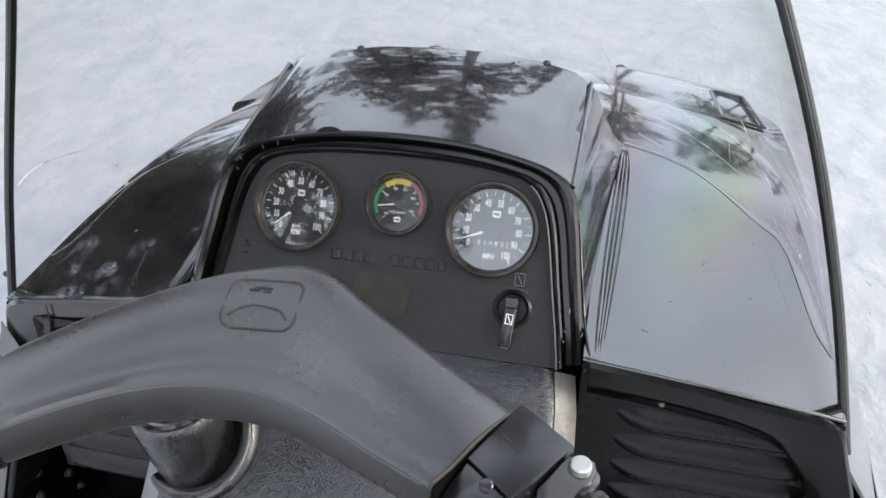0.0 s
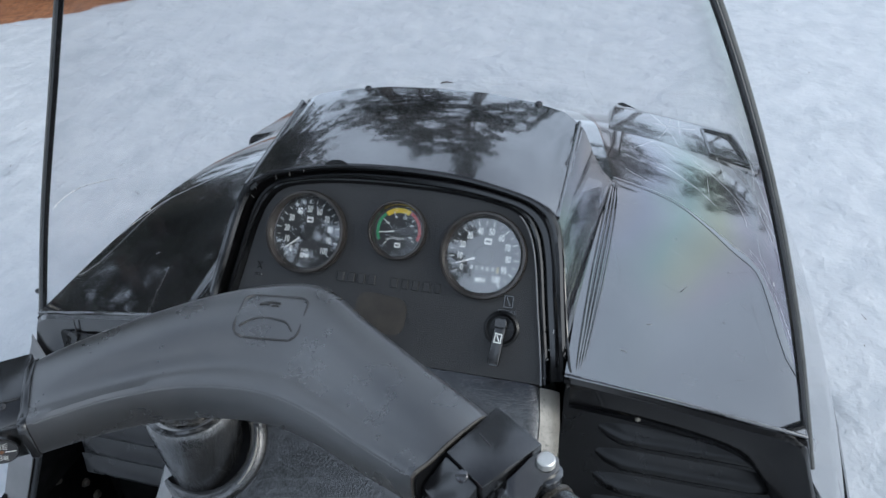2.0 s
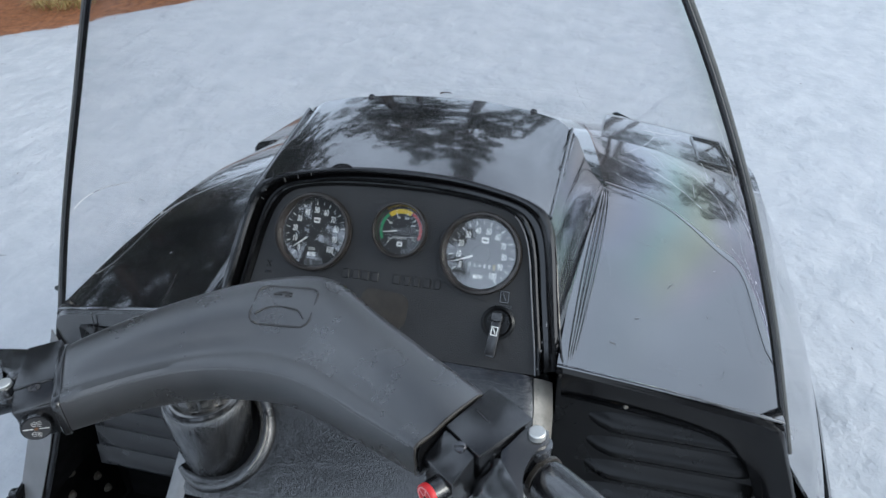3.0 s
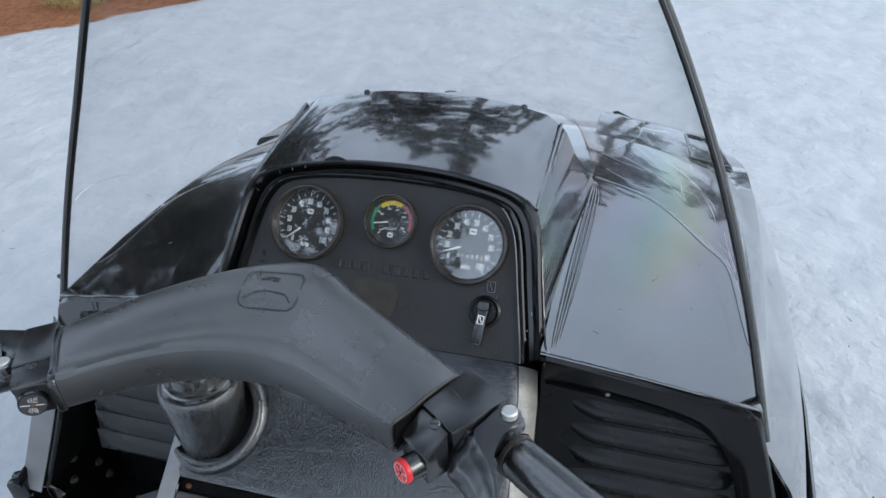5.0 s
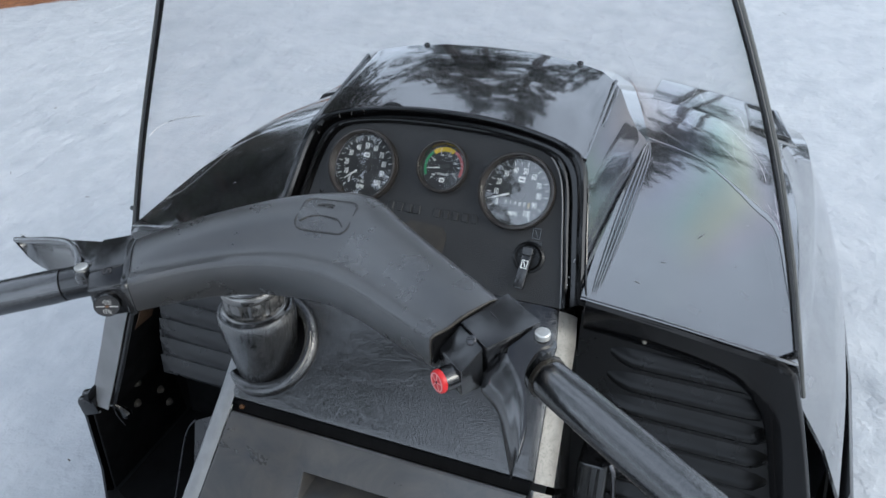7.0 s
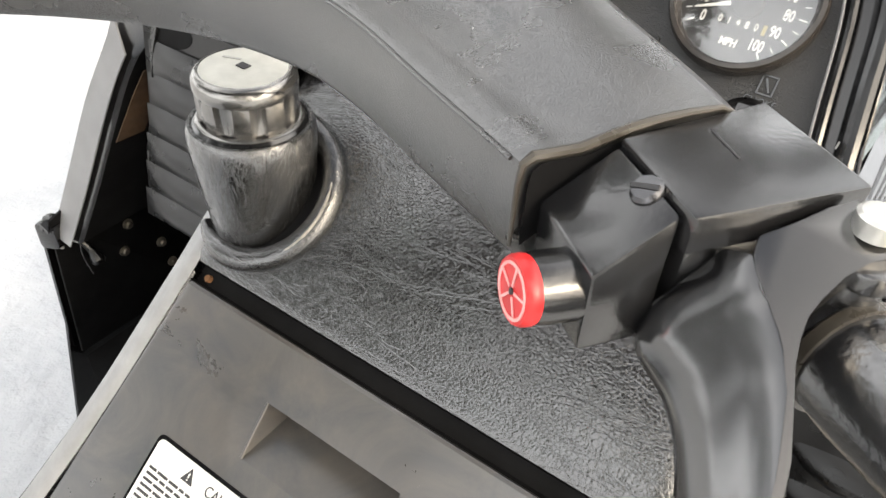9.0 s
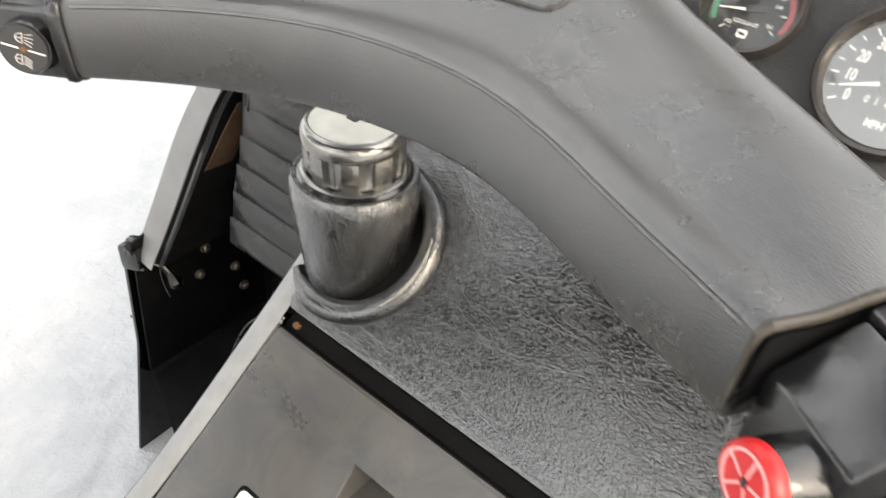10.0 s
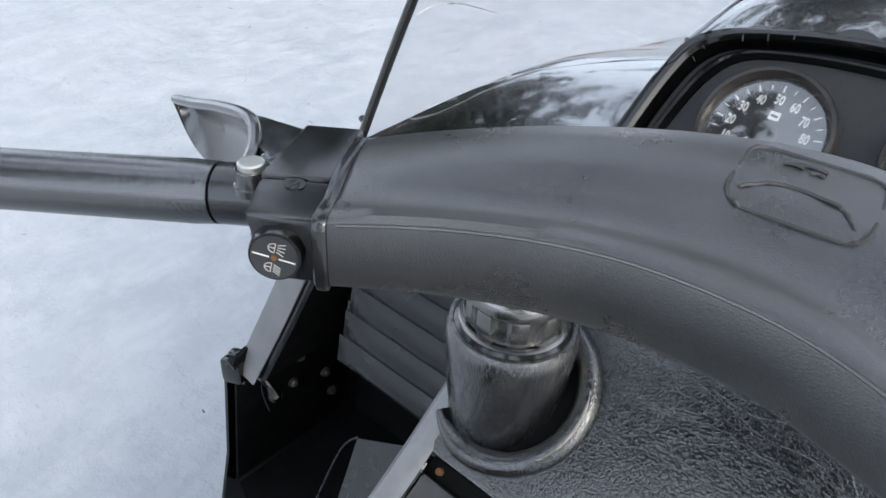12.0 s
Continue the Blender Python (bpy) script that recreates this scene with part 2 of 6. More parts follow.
def mat_gauge_glass(low=0.2):
    """Clear lens with a sheen and an uneven pale film."""
    mat = bpy.data.materials.new("gauge_glass")
    mat.use_nodes = True
    n, l = mat.node_tree.nodes, mat.node_tree.links
    n.clear()
    out, mix, tr, gl, fr = n.new("ShaderNodeOutputMaterial"), n.new("ShaderNodeMixShader"), n.new("ShaderNodeBsdfTransparent"), n.new("ShaderNodeBsdfGlossy"), facing_gloss(n, l, low, 0.85)
    film, whitish, tc, nz, amount = n.new("ShaderNodeMixShader"), n.new("ShaderNodeBsdfDiffuse"), n.new("ShaderNodeTexCoord"), n.new("ShaderNodeTexNoise"), n.new("ShaderNodeMapRange")
    gl.inputs["Roughness"].default_value = 0.04
    whitish.inputs["Color"].default_value = (0.7, 0.7, 0.7, 1)
    nz.inputs["Scale"].default_value, nz.inputs["Detail"].default_value = 60, 5
    amount.inputs["From Min"].default_value, amount.inputs["From Max"].default_value = 0.35, 0.75
    amount.inputs["To Min"].default_value, amount.inputs["To Max"].default_value = 0.005, 0.045
    l.new(tc.outputs["Object"], nz.inputs["Vector"]), l.new(nz.outputs["Fac"], amount.inputs[0]), l.new(amount.outputs[0], film.inputs[0])
    l.new(tr.outputs[0], film.inputs[1]), l.new(whitish.outputs[0], film.inputs[2])
    l.new(fr, mix.inputs[0])
    l.new(film.outputs[0], mix.inputs[1]), l.new(gl.outputs[0], mix.inputs[2]), l.new(mix.outputs[0], out.inputs[0])
    return mat


def mat_ground():
    """Old granular snow, with bare ground under orange pine needles beyond a wavy edge."""
    m = Nodes("snow_and_needle_litter", (0.8, 0.82, 0.85), 0.6)
    sep = m.n.new("ShaderNodeSeparateXYZ")
    m.l.new(m.co, sep.inputs[0])
    # distance past the edge line, with a ragged border
    d = m.math("ADD", m.math("MULTIPLY", sep.outputs[0], -0.707), m.math("MULTIPLY", sep.outputs[1], 0.707))
    d = m.math("ADD", d, m.math("MULTIPLY", m.math("SUBTRACT", m.noise(1.6, 5, 0.6), 0.5), 0.7))
    along = m.math("ADD", m.math("MULTIPLY", sep.outputs[0], 0.707), m.math("MULTIPLY", sep.outputs[1], 0.707))
    along = m.math("ADD", along, m.math("MULTIPLY", m.math("SUBTRACT", m.noise(1.1, 5, 0.6), 0.5), 1.4))
    mask = m.math("MULTIPLY", m.math("MULTIPLY", m.ramp(d, 4.18, 4.24), m.ramp(d, 5.5, 5.35)), m.math("MULTIPLY", m.ramp(along, -0.95, -0.85), m.ramp(along, 1.75, 1.65)))
    snow = m.mix(m.ramp(m.noise(3.5, 6, 0.6), 0.35, 0.7), (0.475, 0.497, 0.525), (0.555, 0.57, 0.595))
    snow = m.mix(m.ramp(m.noise(11, 6, 0.65, None, (1, 0.7, 1), 0.4), 0.42, 0.68), snow, (0.60, 0.613, 0.632))
    dirt = m.ramp(m.noise(55, 5, 0.75), 0.66, 0.8)
    snow = m.mix(m.math("MULTIPLY", dirt, 0.22), snow, (0.42, 0.40, 0.37))
    lit = m.mix(m.ramp(m.noise(40, 6, 0.7, None, (1, 0.4, 1)), 0.3, 0.7), (0.10, 0.035, 0.014), (0.42, 0.17, 0.06))
    m.color(m.mix(mask, snow, lit))
    m.rough(m.ramp(mask, 0, 1, 0.55, 0.9))
    m.bump(m.noise(5, 4, 0.5), 0.026, 0.85)
    m.bump(m.noise(9, 3, 0.5, None, (1, 0.8, 1), 0.3), 0.015, 0.85)
    m.bump(m.noise(22, 4, 0.6), 0.008, 0.9)
    m.bump(m.noise(75, 4, 0.7), 0.003, 0.6)
    m.set("Subsurface Weight", 0.0)
    return m.mat


def mat_simple(name, c, rough=0.5, metal=0.0, var=0.15, scale=40.0, bump=0.0):
    m = Nodes(name, c, rough, metal)
    lo, hi = tuple(v * (1 - var) for v in c), tuple(min(1, v * (1 + var)) for v in c)
    m.color(m.mix(m.ramp(m.noise(scale, 4), 0.3, 0.7), lo, hi))
    m.rough(m.ramp(m.noise(scale * 1.7, 4), 0.3, 0.75, rough * 0.8, min(1, rough * 1.25)))
    if bump:
        m.bump(m.noise(scale * 4, 3), bump, 0.6)
    return m.mat


PAINT = mat_paint()
DASH = mat_grained("dash_grained_plastic", 0.019, 0.36, 560, 0.00022, 1.5).mat
def mat_pad():
    """Moulded rubber skin: fine grain, hand-rubbed dull areas, slow dents in the foam."""
    m = mat_grained("pad_grained_rubber", 0.024, 0.29, 950, 0.00006, 2.25, 0.5)
    m.bump(m.noise(14, 2), 0.0010, 0.3)
    return m.mat


PAD = mat_pad()
PAD_RIDGE = mat_grained("pad_ridge_rubber", 0.03, 0.5, 1000, 0.00007, 1.55).mat
VINYL = mat_vinyl()


def mat_faded():
    """Light faded vinyl band, crazed with fine dark cracks."""
    m = Nodes("faded_cracked_vinyl", (0.33, 0.31, 0.27), 0.38, 0, 1.6)
    tone = m.mix(m.ramp(m.noise(25, 5, 0.65), 0.35, 0.7), (0.20, 0.187, 0.165), (0.36, 0.335, 0.29))
    crack = m.noise(150, 4, 0.6, None, None, 1.0)
    line = m.ramp(m.math("ABSOLUTE", m.math("SUBTRACT", crack, 0.5), 0), 0.0, 0.018)
    m.color(m.mix(line, (0.10, 0.093, 0.08), tone))
    m.bump(line, 0.0003, 0.6)
    m.bump(m.noise(400, 3), 0.0002, 0.5)
    return m.mat


FADED = mat_faded()
PALE = mat_simple("pale_grey_vinyl", (0.26, 0.26, 0.26), 0.36, 0, 0.12, 60, 0.0003)
GREYPAN = mat_simple("grey_side_panel", (0.026, 0.026, 0.03), 0.3, 0, 0.2, 30)
NECK = mat_neck()


def mat_lid():
    """Satin black plastic with brownish dried stains, smears and pale flecks."""
    m = Nodes("lid_satin_plastic", (0.02, 0.02, 0.02), 0.34, 0, 1.85)
    base = m.mix(m.ramp(m.noise(16, 6, 0.65, None, None, 0.8), 0.38, 0.66), (0.022, 0.0225, 0.024), (0.070, 0.061, 0.052))
    m.color(m.mix(m.ramp(m.noise(240, 3, 0.7), 0.74, 0.8), base, (0.22, 0.21, 0.19)))
    m.rough(m.ramp(m.noise(13, 6, 0.65, None, None, 0.8), 0.35, 0.7, 0.26, 0.44))
    m.bump(m.noise(500, 2), 0.0001, 0.5)
    m.bump(m.noise(25, 3), 0.0006, 0.3)
    return m.mat


LID = mat_lid()
TRIM = mat_plain_black("black_trim", 0.17, 0.005, 200, 0.0, 0.0, 1.8)
RIM = mat_plain_black("rim_gloss_black", 0.12, 0.004, 200, 0.0, 0.0, 1.6)
# one louvre plastic in two tones; left copy lighter for its sky reflection
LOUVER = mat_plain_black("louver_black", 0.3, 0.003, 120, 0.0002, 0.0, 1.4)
LOUVER_SKY = mat_plain_black("louver_black_sky_lit", 0.3, 0.008, 120, 0.0002, 0.0, 1.5)
GRIP = mat_plain_black("grip_rubber", 0.22, 0.014, 420, 0.00035, 0.0, 2.2)
CONTROL = mat_plain_black("control_satin_black", 0.22, 0.009, 600, 0.00015, 0.0, 1.75)
LEVER = mat_plain_black("lever_painted_black", 0.22, 0.010, 100, 0.0, 0.7, 1.9)
# near-black with hardly any sheen: shade of the hollows put into the colour
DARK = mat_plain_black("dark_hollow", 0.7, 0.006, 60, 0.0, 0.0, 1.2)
SHEET = mat_glass_sheet()
GLASS = mat_gauge_glass(0.21)
# same glass, less gloss: a dark tree's reflection put into the small gauge
DIM_GLASS = mat_gauge_glass(0.05)
FACE = mat_simple("gauge_face_black", (0.012, 0.012, 0.013), 0.6, 0, 0.3, 60)
WHITE = mat_simple("print_white", (0.78, 0.78, 0.74), 0.5, 0, 0.06, 80)
RED = mat_simple("button_red", (0.62, 0.02, 0.022), 0.35, 0, 0.15, 90)
PINK = mat_simple("print_pink", (0.85, 0.42, 0.40), 0.5, 0, 0.08, 90)
PRINT = mat_simple("print_dull_white", (0.5, 0.5, 0.48), 0.5, 0, 0.1, 80)
GREEN = mat_simple("band_green", (0.03, 0.24, 0.09), 0.5)
YELLOW = mat_simple("band_yellow", (0.75, 0.52, 0.02), 0.5)
OLDYELLOW = mat_simple("faded_yellow", (0.32, 0.24, 0.05), 0.6)
BANDRED = mat_simple("band_red", (0.5, 0.07, 0.07), 0.5)
STEEL = mat_simple("brushed_steel", (0.72, 0.71, 0.68), 0.28, 1.0, 0.12, 120)
ALU = mat_simple("dull_aluminium", (0.68, 0.67, 0.63), 0.38, 0.9, 0.12, 90)
CAPTOP = mat_simple("cap_disc_pale", (0.5, 0.5, 0.46), 0.45, 0.0, 0.12, 60)
CAPMETAL = mat_simple("cap_worn_chrome", (0.26, 0.252, 0.24), 0.18, 0.9, 0.2, 60)
GUNMETAL = mat_simple("cap_dark_chrome", (0.10, 0.10, 0.105), 0.22, 0.85, 0.2, 60)
BEZEL = mat_simple("bezel_worn_black", (0.03, 0.026, 0.023), 0.2, 0, 0.4, 50)
LABELW = mat_simple("label_white", (0.7, 0.7, 0.67), 0.5, 0, 0.06, 50)
INK = mat_simple("print_black", (0.03, 0.03, 0.032), 0.6)
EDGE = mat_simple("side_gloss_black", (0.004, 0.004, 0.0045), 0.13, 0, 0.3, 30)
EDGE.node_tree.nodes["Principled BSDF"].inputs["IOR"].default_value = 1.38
# lighter copy of EDGE: the left flange's snow reflection put into the material
EDGE_LIT = mat_simple("side_black_lit", (0.012, 0.012, 0.013), 0.2, 0, 0.3, 30)
EDGE_LIT.node_tree.nodes["Principled BSDF"].inputs["IOR"].default_value = 2.2
WORN = mat_simple("worn_rubber_edge", (0.05, 0.044, 0.036), 0.3, 0, 0.3, 60)
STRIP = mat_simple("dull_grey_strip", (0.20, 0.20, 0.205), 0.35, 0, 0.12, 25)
RUST = mat_simple("rusty_brown", (0.16, 0.075, 0.03), 0.75, 0, 0.4, 80)
BARK = mat_simple("pine_bark", (0.055, 0.043, 0.036), 0.9, 0, 0.45, 14, 0.01)
NEEDLE = mat_simple("pine_needles", (0.026, 0.034, 0.023), 0.7, 0, 0.4, 3)
DRY = mat_simple("dry_needles", (0.33, 0.14, 0.055), 0.8, 0, 0.45, 60)
STRAW = mat_simple("straw_grass", (0.34, 0.27, 0.10), 0.7, 0, 0.4, 30)
TWIG = mat_simple("dead_twig", (0.09, 0.065, 0.05), 0.85, 0, 0.35, 120)
BRASS = mat_simple("old_brass", (0.55, 0.42, 0.22), 0.4, 0.8, 0.2, 90)
DULLBOLT = mat_simple("dull_bolt", (0.25, 0.23, 0.19), 0.45, 0.8, 0.25, 90)
SCRATCH = mat_simple("scratch_pale", (0.75, 0.75, 0.76), 0.4, 0, 0.1, 90)
BROWN = mat_simple("dull_brown", (0.06, 0.034, 0.018), 0.7, 0, 0.3, 60)
TRIMGREY = mat_simple("trim_grey", (0.10, 0.10, 0.095), 0.5, 0, 0.2, 60)
SNOW = mat_ground()


# ---- mesh helpers ----
def finish(bm, smooth=True, angle=32):
    bmesh.ops.recalc_face_normals(bm, faces=bm.faces)
    for f in bm.faces:
        f.smooth = smooth
    lim = radians(angle)
    for e in bm.edges:
        e.smooth = e.is_boundary or (len(e.link_faces) == 2 and e.calc_face_angle(0) < lim)
    return bm


def part(name, bm, material, parent=None, label="", m=None, smooth=True, angle=32):
    finish(bm, smooth, angle)
    me = bpy.data.meshes.new(name)
    bm.to_mesh(me)
    bm.free()
    me.materials.append(material)
    ob = new(name, me)
    if parent:
        ob.parent = parent
    if m is not None:
        ob.matrix_basis = m
    return tagged(ob, label)


def grid(rows, close_u=False, close_v=False, bm=None, thick=0.0):
    """A sheet through rows of points."""
    bm = bm or bmesh.new()
    vs = [[bm.verts.new(p) for p in r] for r in rows]
    nr, nc = len(vs), len(vs[0])
    for i in range(nr if close_v else nr - 1):
        for j in range(nc if close_u else nc - 1):
            q = [vs[i][j], vs[i][(j + 1) % nc], vs[(i + 1) % nr][(j + 1) % nc], vs[(i + 1) % nr][j]]
            bm.faces.new(q)
    if thick:
        bmesh.ops.recalc_face_normals(bm, faces=bm.faces)
        bmesh.ops.solidify(bm, geom=bm.faces[:], thickness=thick)
    return bm


def spline(points, n, closed=False):
    """n points along a smooth curve through the given ones."""
    p = [np.array(q, float) for q in points]
    k = len(p) - 1
    out = []
    for i in range(n):
        u = i / (n - 1) * k
        a = min(int(u), k - 1)
        f = u - a
        p0, p1, p2, p3 = p[max(a - 1, 0)], p[a], p[a + 1], p[min(a + 2, k)]
        out.append(0.5 * (2 * p1 + (p2 - p0) * f + (2 * p0 - 5 * p1 + 4 * p2 - p3) * f * f + (3 * p1 - p0 - 3 * p2 + p3) * f ** 3))
    return out


def tube(points, radius, sides=10, caps=True, squash=1.0, bm=None):
    """A round bar along points; radius is one number or one for each point."""
    bm = bm or bmesh.new()
    pts = [Vector(p) for p in points]
    rad = radius if isinstance(radius, (list, tuple)) else [radius] * len(pts)
    rings, up = [], None
    for i, p in enumerate(pts):
        d = (pts[min(i + 1, len(pts) - 1)] - pts[max(i - 1, 0)]).normalized()
        if up is None:
            up = Vector((0, 0, 1)) if abs(d.z) < 0.9 else Vector((0, 1, 0))
        side = d.cross(up).normalized()
        up = side.cross(d).normalized()
        rings.append([bm.verts.new(p + (side * math.cos(a) + up * math.sin(a) * squash) * rad[i]) for a in (2 * math.pi * k / sides for k in range(sides))])
    for a, b in zip(rings, rings[1:]):
        for k in range(sides):
            bm.faces.new((a[k], a[(k + 1) % sides], b[(k + 1) % sides], b[k]))
    if caps:
        bm.faces.new(rings[0]), bm.faces.new(rings[-1])
    return bm


def lathe(profile, sides=40, bm=None):
    """A turned body about z from (radius, height) pairs; radius 0 closes it."""
    bm = bm or bmesh.new()
    rings = []
    for r, z in profile:
        if r < 1e-6:
            rings.append([bm.verts.new((0, 0, z))])
        else:
            rings.append([bm.verts.new((r * math.cos(2 * math.pi * k / sides), r * math.sin(2 * math.pi * k / sides), z)) for k in range(sides)])
    for a, b in zip(rings, rings[1:]):
        for k in range(sides):
            if len(a) == 1 and len(b) == 1:
                continue
            if len(a) == 1:
                bm.faces.new((a[0], b[k], b[(k + 1) % sides]))
            elif len(b) == 1:
                bm.faces.new((a[k], a[(k + 1) % sides], b[0]))
            else:
                bm.faces.new((a[k], a[(k + 1) % sides], b[(k + 1) % sides], b[k]))
    return bm


def prism(outline, z0, z1, bevel=0.0, seg=2, bm=None):
    """A flat outline of (x, y) pulled from z0 to z1, with its edges rounded."""
    bm = bm or bmesh.new()
    lo = [bm.verts.new((x, y, z0)) for x, y in outline]
    hi = [bm.verts.new((x, y, z1)) for x, y in outline]
    faces = [bm.faces.new(lo[::-1]), bm.faces.new(hi)]
    for k in range(len(lo)):
        j = (k + 1) % len(lo)
        faces.append(bm.faces.new((lo[k], lo[j], hi[j], hi[k])))
    if bevel:
        edges = {e for f in faces for e in f.edges}
        bmesh.ops.bevel(bm, geom=list(edges), offset=bevel, segments=seg, affect="EDGES", profile=0.5)
    return bm


def box(sx, sy, sz, bevel=0.0, seg=2, at=(0, 0, 0), bm=None):
    x, y, z = at
    return prism([(x - sx / 2, y - sy / 2), (x + sx / 2, y - sy / 2), (x + sx / 2, y + sy / 2), (x - sx / 2, y + sy / 2)], z - sz / 2, z + sz / 2, bevel, seg, bm)


def rounded(w, h, r, n=5, cx=0.0, cy=0.0):
    """The outline of a rectangle with round corners."""
    out = []
    for sx, sy, a0 in ((1, 1, 0), (-1, 1, 90), (-1, -1, 180), (1, -1, 270)):
        for k in range(n + 1):
            a = radians(a0 + 90 * k / n)
            out.append((cx + sx * (w / 2 - r) + r * math.cos(a), cy + sy * (h / 2 - r) + r * math.sin(a)))
    return out


def text_mesh(body, size, depth=0.0002, bold=0.0):
    """The mesh of some letters, centred, in the xy plane."""
    cu = bpy.data.curves.new("letters", "FONT")
    cu.body, cu.size, cu.align_x, cu.align_y, cu.extrude = body, size, "CENTER", "CENTER", depth
    cu.resolution_u, cu.offset = 3, bold
    ob = new("letters", cu)
    me = bpy.data.meshes.new_from_object(ob.evaluated_get(bpy.context.evaluated_depsgraph_get()))
    bpy.data.objects.remove(ob)
    bpy.data.curves.remove(cu)
    return me


def letters(name, body, size, material, parent, m, wide=1.0, bold=0.0):
    me = text_mesh(body, size, 0.0002, bold)
    me.materials.clear()
    me.materials.append(material)
    ob = new(name, me)
    ob.parent = parent
    ob.matrix_basis = m @ Matrix.Diagonal((wide, 1, 1, 1))
    return ob


def frame_of(origin, xdir, ydir):
    """A pose with x and y along the given ways."""
    x = Vector(xdir).normalized()
    z = x.cross(Vector(ydir)).normalized()
    y = z.cross(x)
    return Matrix(((x.x, y.x, z.x, origin[0]), (x.y, y.y, z.y, origin[1]), (x.z, y.z, z.z, origin[2]), (0, 0, 0, 1)))


# ---- ground: one sheet of old snow to the horizon ----
def ground_height(x, y):
    far = min(1.0, math.hypot(x, y) / 60)
    h = 0.018 * noise.noise((x * 1.1, y * 1.1, 0.3)) + 0.008 * noise.noise((x * 4.1, y * 4.1, 2.3))
    d = -0.707 * x + 0.707 * y
    h -= 0.05 * max(0.0, min(1.0, (d - 4.0) / 0.35))
    return h * (1 - far) - 0.005


def build_ground():
    ax = [-400, -150, -60, -25, -12] + [-7 + 0.16 * k for k in range(88)] + [8, 14, 28, 60, 150, 400]
    ay = [-400, -150, -60, -25, -10, -5] + [-3 + 0.16 * k for k in range(70)] + [9, 12, 25, 60, 150, 400]
    bm = grid([[(x, y, ground_height(x, y)) for x in ax] for y in ay])
    return tagged(part("ground", bm, SNOW, None, "", None, True, 80), "bright granular old snow with pine needle litter beyond", "ground", "", "structure")


build_ground()


# ---- the snowmobile ----
sled = tagged(new("snowmobile"), "vintage black snowmobile with a clear windshield standing on snow", "snowmobile")


# hood: shell from the pods' rear edge to the nose; half sections (x, z) at stations along y
def glide(y, ys, vs):
    """A smooth curve through (ys, vs), read at y."""
    k = max(0, min(len(ys) - 2, next((q for q in range(len(ys) - 1) if y < ys[q + 1]), len(ys) - 2)))
    slope = [(vs[min(q + 1, len(ys) - 1)] - vs[max(q - 1, 0)]) / (ys[min(q + 1, len(ys) - 1)] - ys[max(q - 1, 0)]) for q in (k, k + 1)]
    h = ys[k + 1] - ys[k]
    f = (y - ys[k]) / h
    return vs[k] * (1 + 2 * f) * (1 - f) ** 2 + slope[0] * h * f * (1 - f) ** 2 + vs[k + 1] * f * f * (3 - 2 * f) + slope[1] * h * f * f * (f - 1)


def hood_half(y, s=1):
    ys = (0.455, 0.60, 0.72, 0.82, 0.95, 1.07, 1.25, 1.45, 1.62, 1.70)
    tuck = 0.0 if s > 0 else glide(y, ys, (0.012, 0.014, 0.022, 0.029, 0.036, 0.036, 0.028, 0.02, 0.01, 0.0))  # the left edge runs further in
    z_in = glide(y, ys, (0.628, 0.634, 0.639, 0.636, 0.619, 0.594, 0.515, 0.415, 0.315, 0.26))
    x_f = glide(y, ys, (0.398, 0.401, 0.400, 0.394, 0.376, 0.348, 0.30, 0.26, 0.20, 0.12)) - tuck
    z_f = glide(y, ys, (0.599, 0.602, 0.6035, 0.597, 0.579, 0.555, 0.494, 0.400, 0.306, 0.256))
    x_s = glide(y, ys, (0.412, 0.426, 0.433, 0.436, 0.428, 0.412, 0.385, 0.345, 0.27, 0.17)) - tuck
    z_s = glide(y, ys, (0.556, 0.558, 0.556, 0.552, 0.548, 0.536, 0.470, 0.38, 0.295, 0.25))
    x_l = glide(y, ys, (0.480, 0.496, 0.504, 0.506, 0.501, 0.484, 0.45, 0.405, 0.31, 0.2))
    z_l = glide(y, ys, (0.425, 0.42, 0.415, 0.41, 0.40, 0.385, 0.35, 0.31, 0.26, 0.24))
    wide = glide(y, ys, (0.0, 0.0, 0.0, 0.002, 0.010, 0.020, 0.024, 0.02, 0.01, 0.0)) if s > 0 else 0.0  # the right flank bulges
    x_s, x_l = x_s + wide, x_l + wide
    # nearly flat top, a tight edge, then the sloping shoulder
    x_i = min(0.19, 0.8 * x_f)
    top = [(x_i + (x_f - x_i) * q / 8, z_in + (z_f - z_in) * q / 8 + 0.0018 * math.sin(math.pi * q / 8)) for q in range(9)]
    top += [(x_f + 0.0022, z_f - 0.0010), (x_f + 0.0042, z_f - 0.0040), (0.5 * (x_f + x_s) + 0.002, 0.55 * z_f + 0.45 * z_s), (x_s - 0.003, z_s + 0.006)]
    side = [(x_s, z_s), (x_s + 0.004, z_s - 0.012), (0.5 * (x_s + x_l) + 0.004, 0.5 * (z_s + z_l)), (x_l, z_l)]
    return [(0.0, z_in + 0.004), (0.52 * x_i, z_in + 0.003)] + top + side


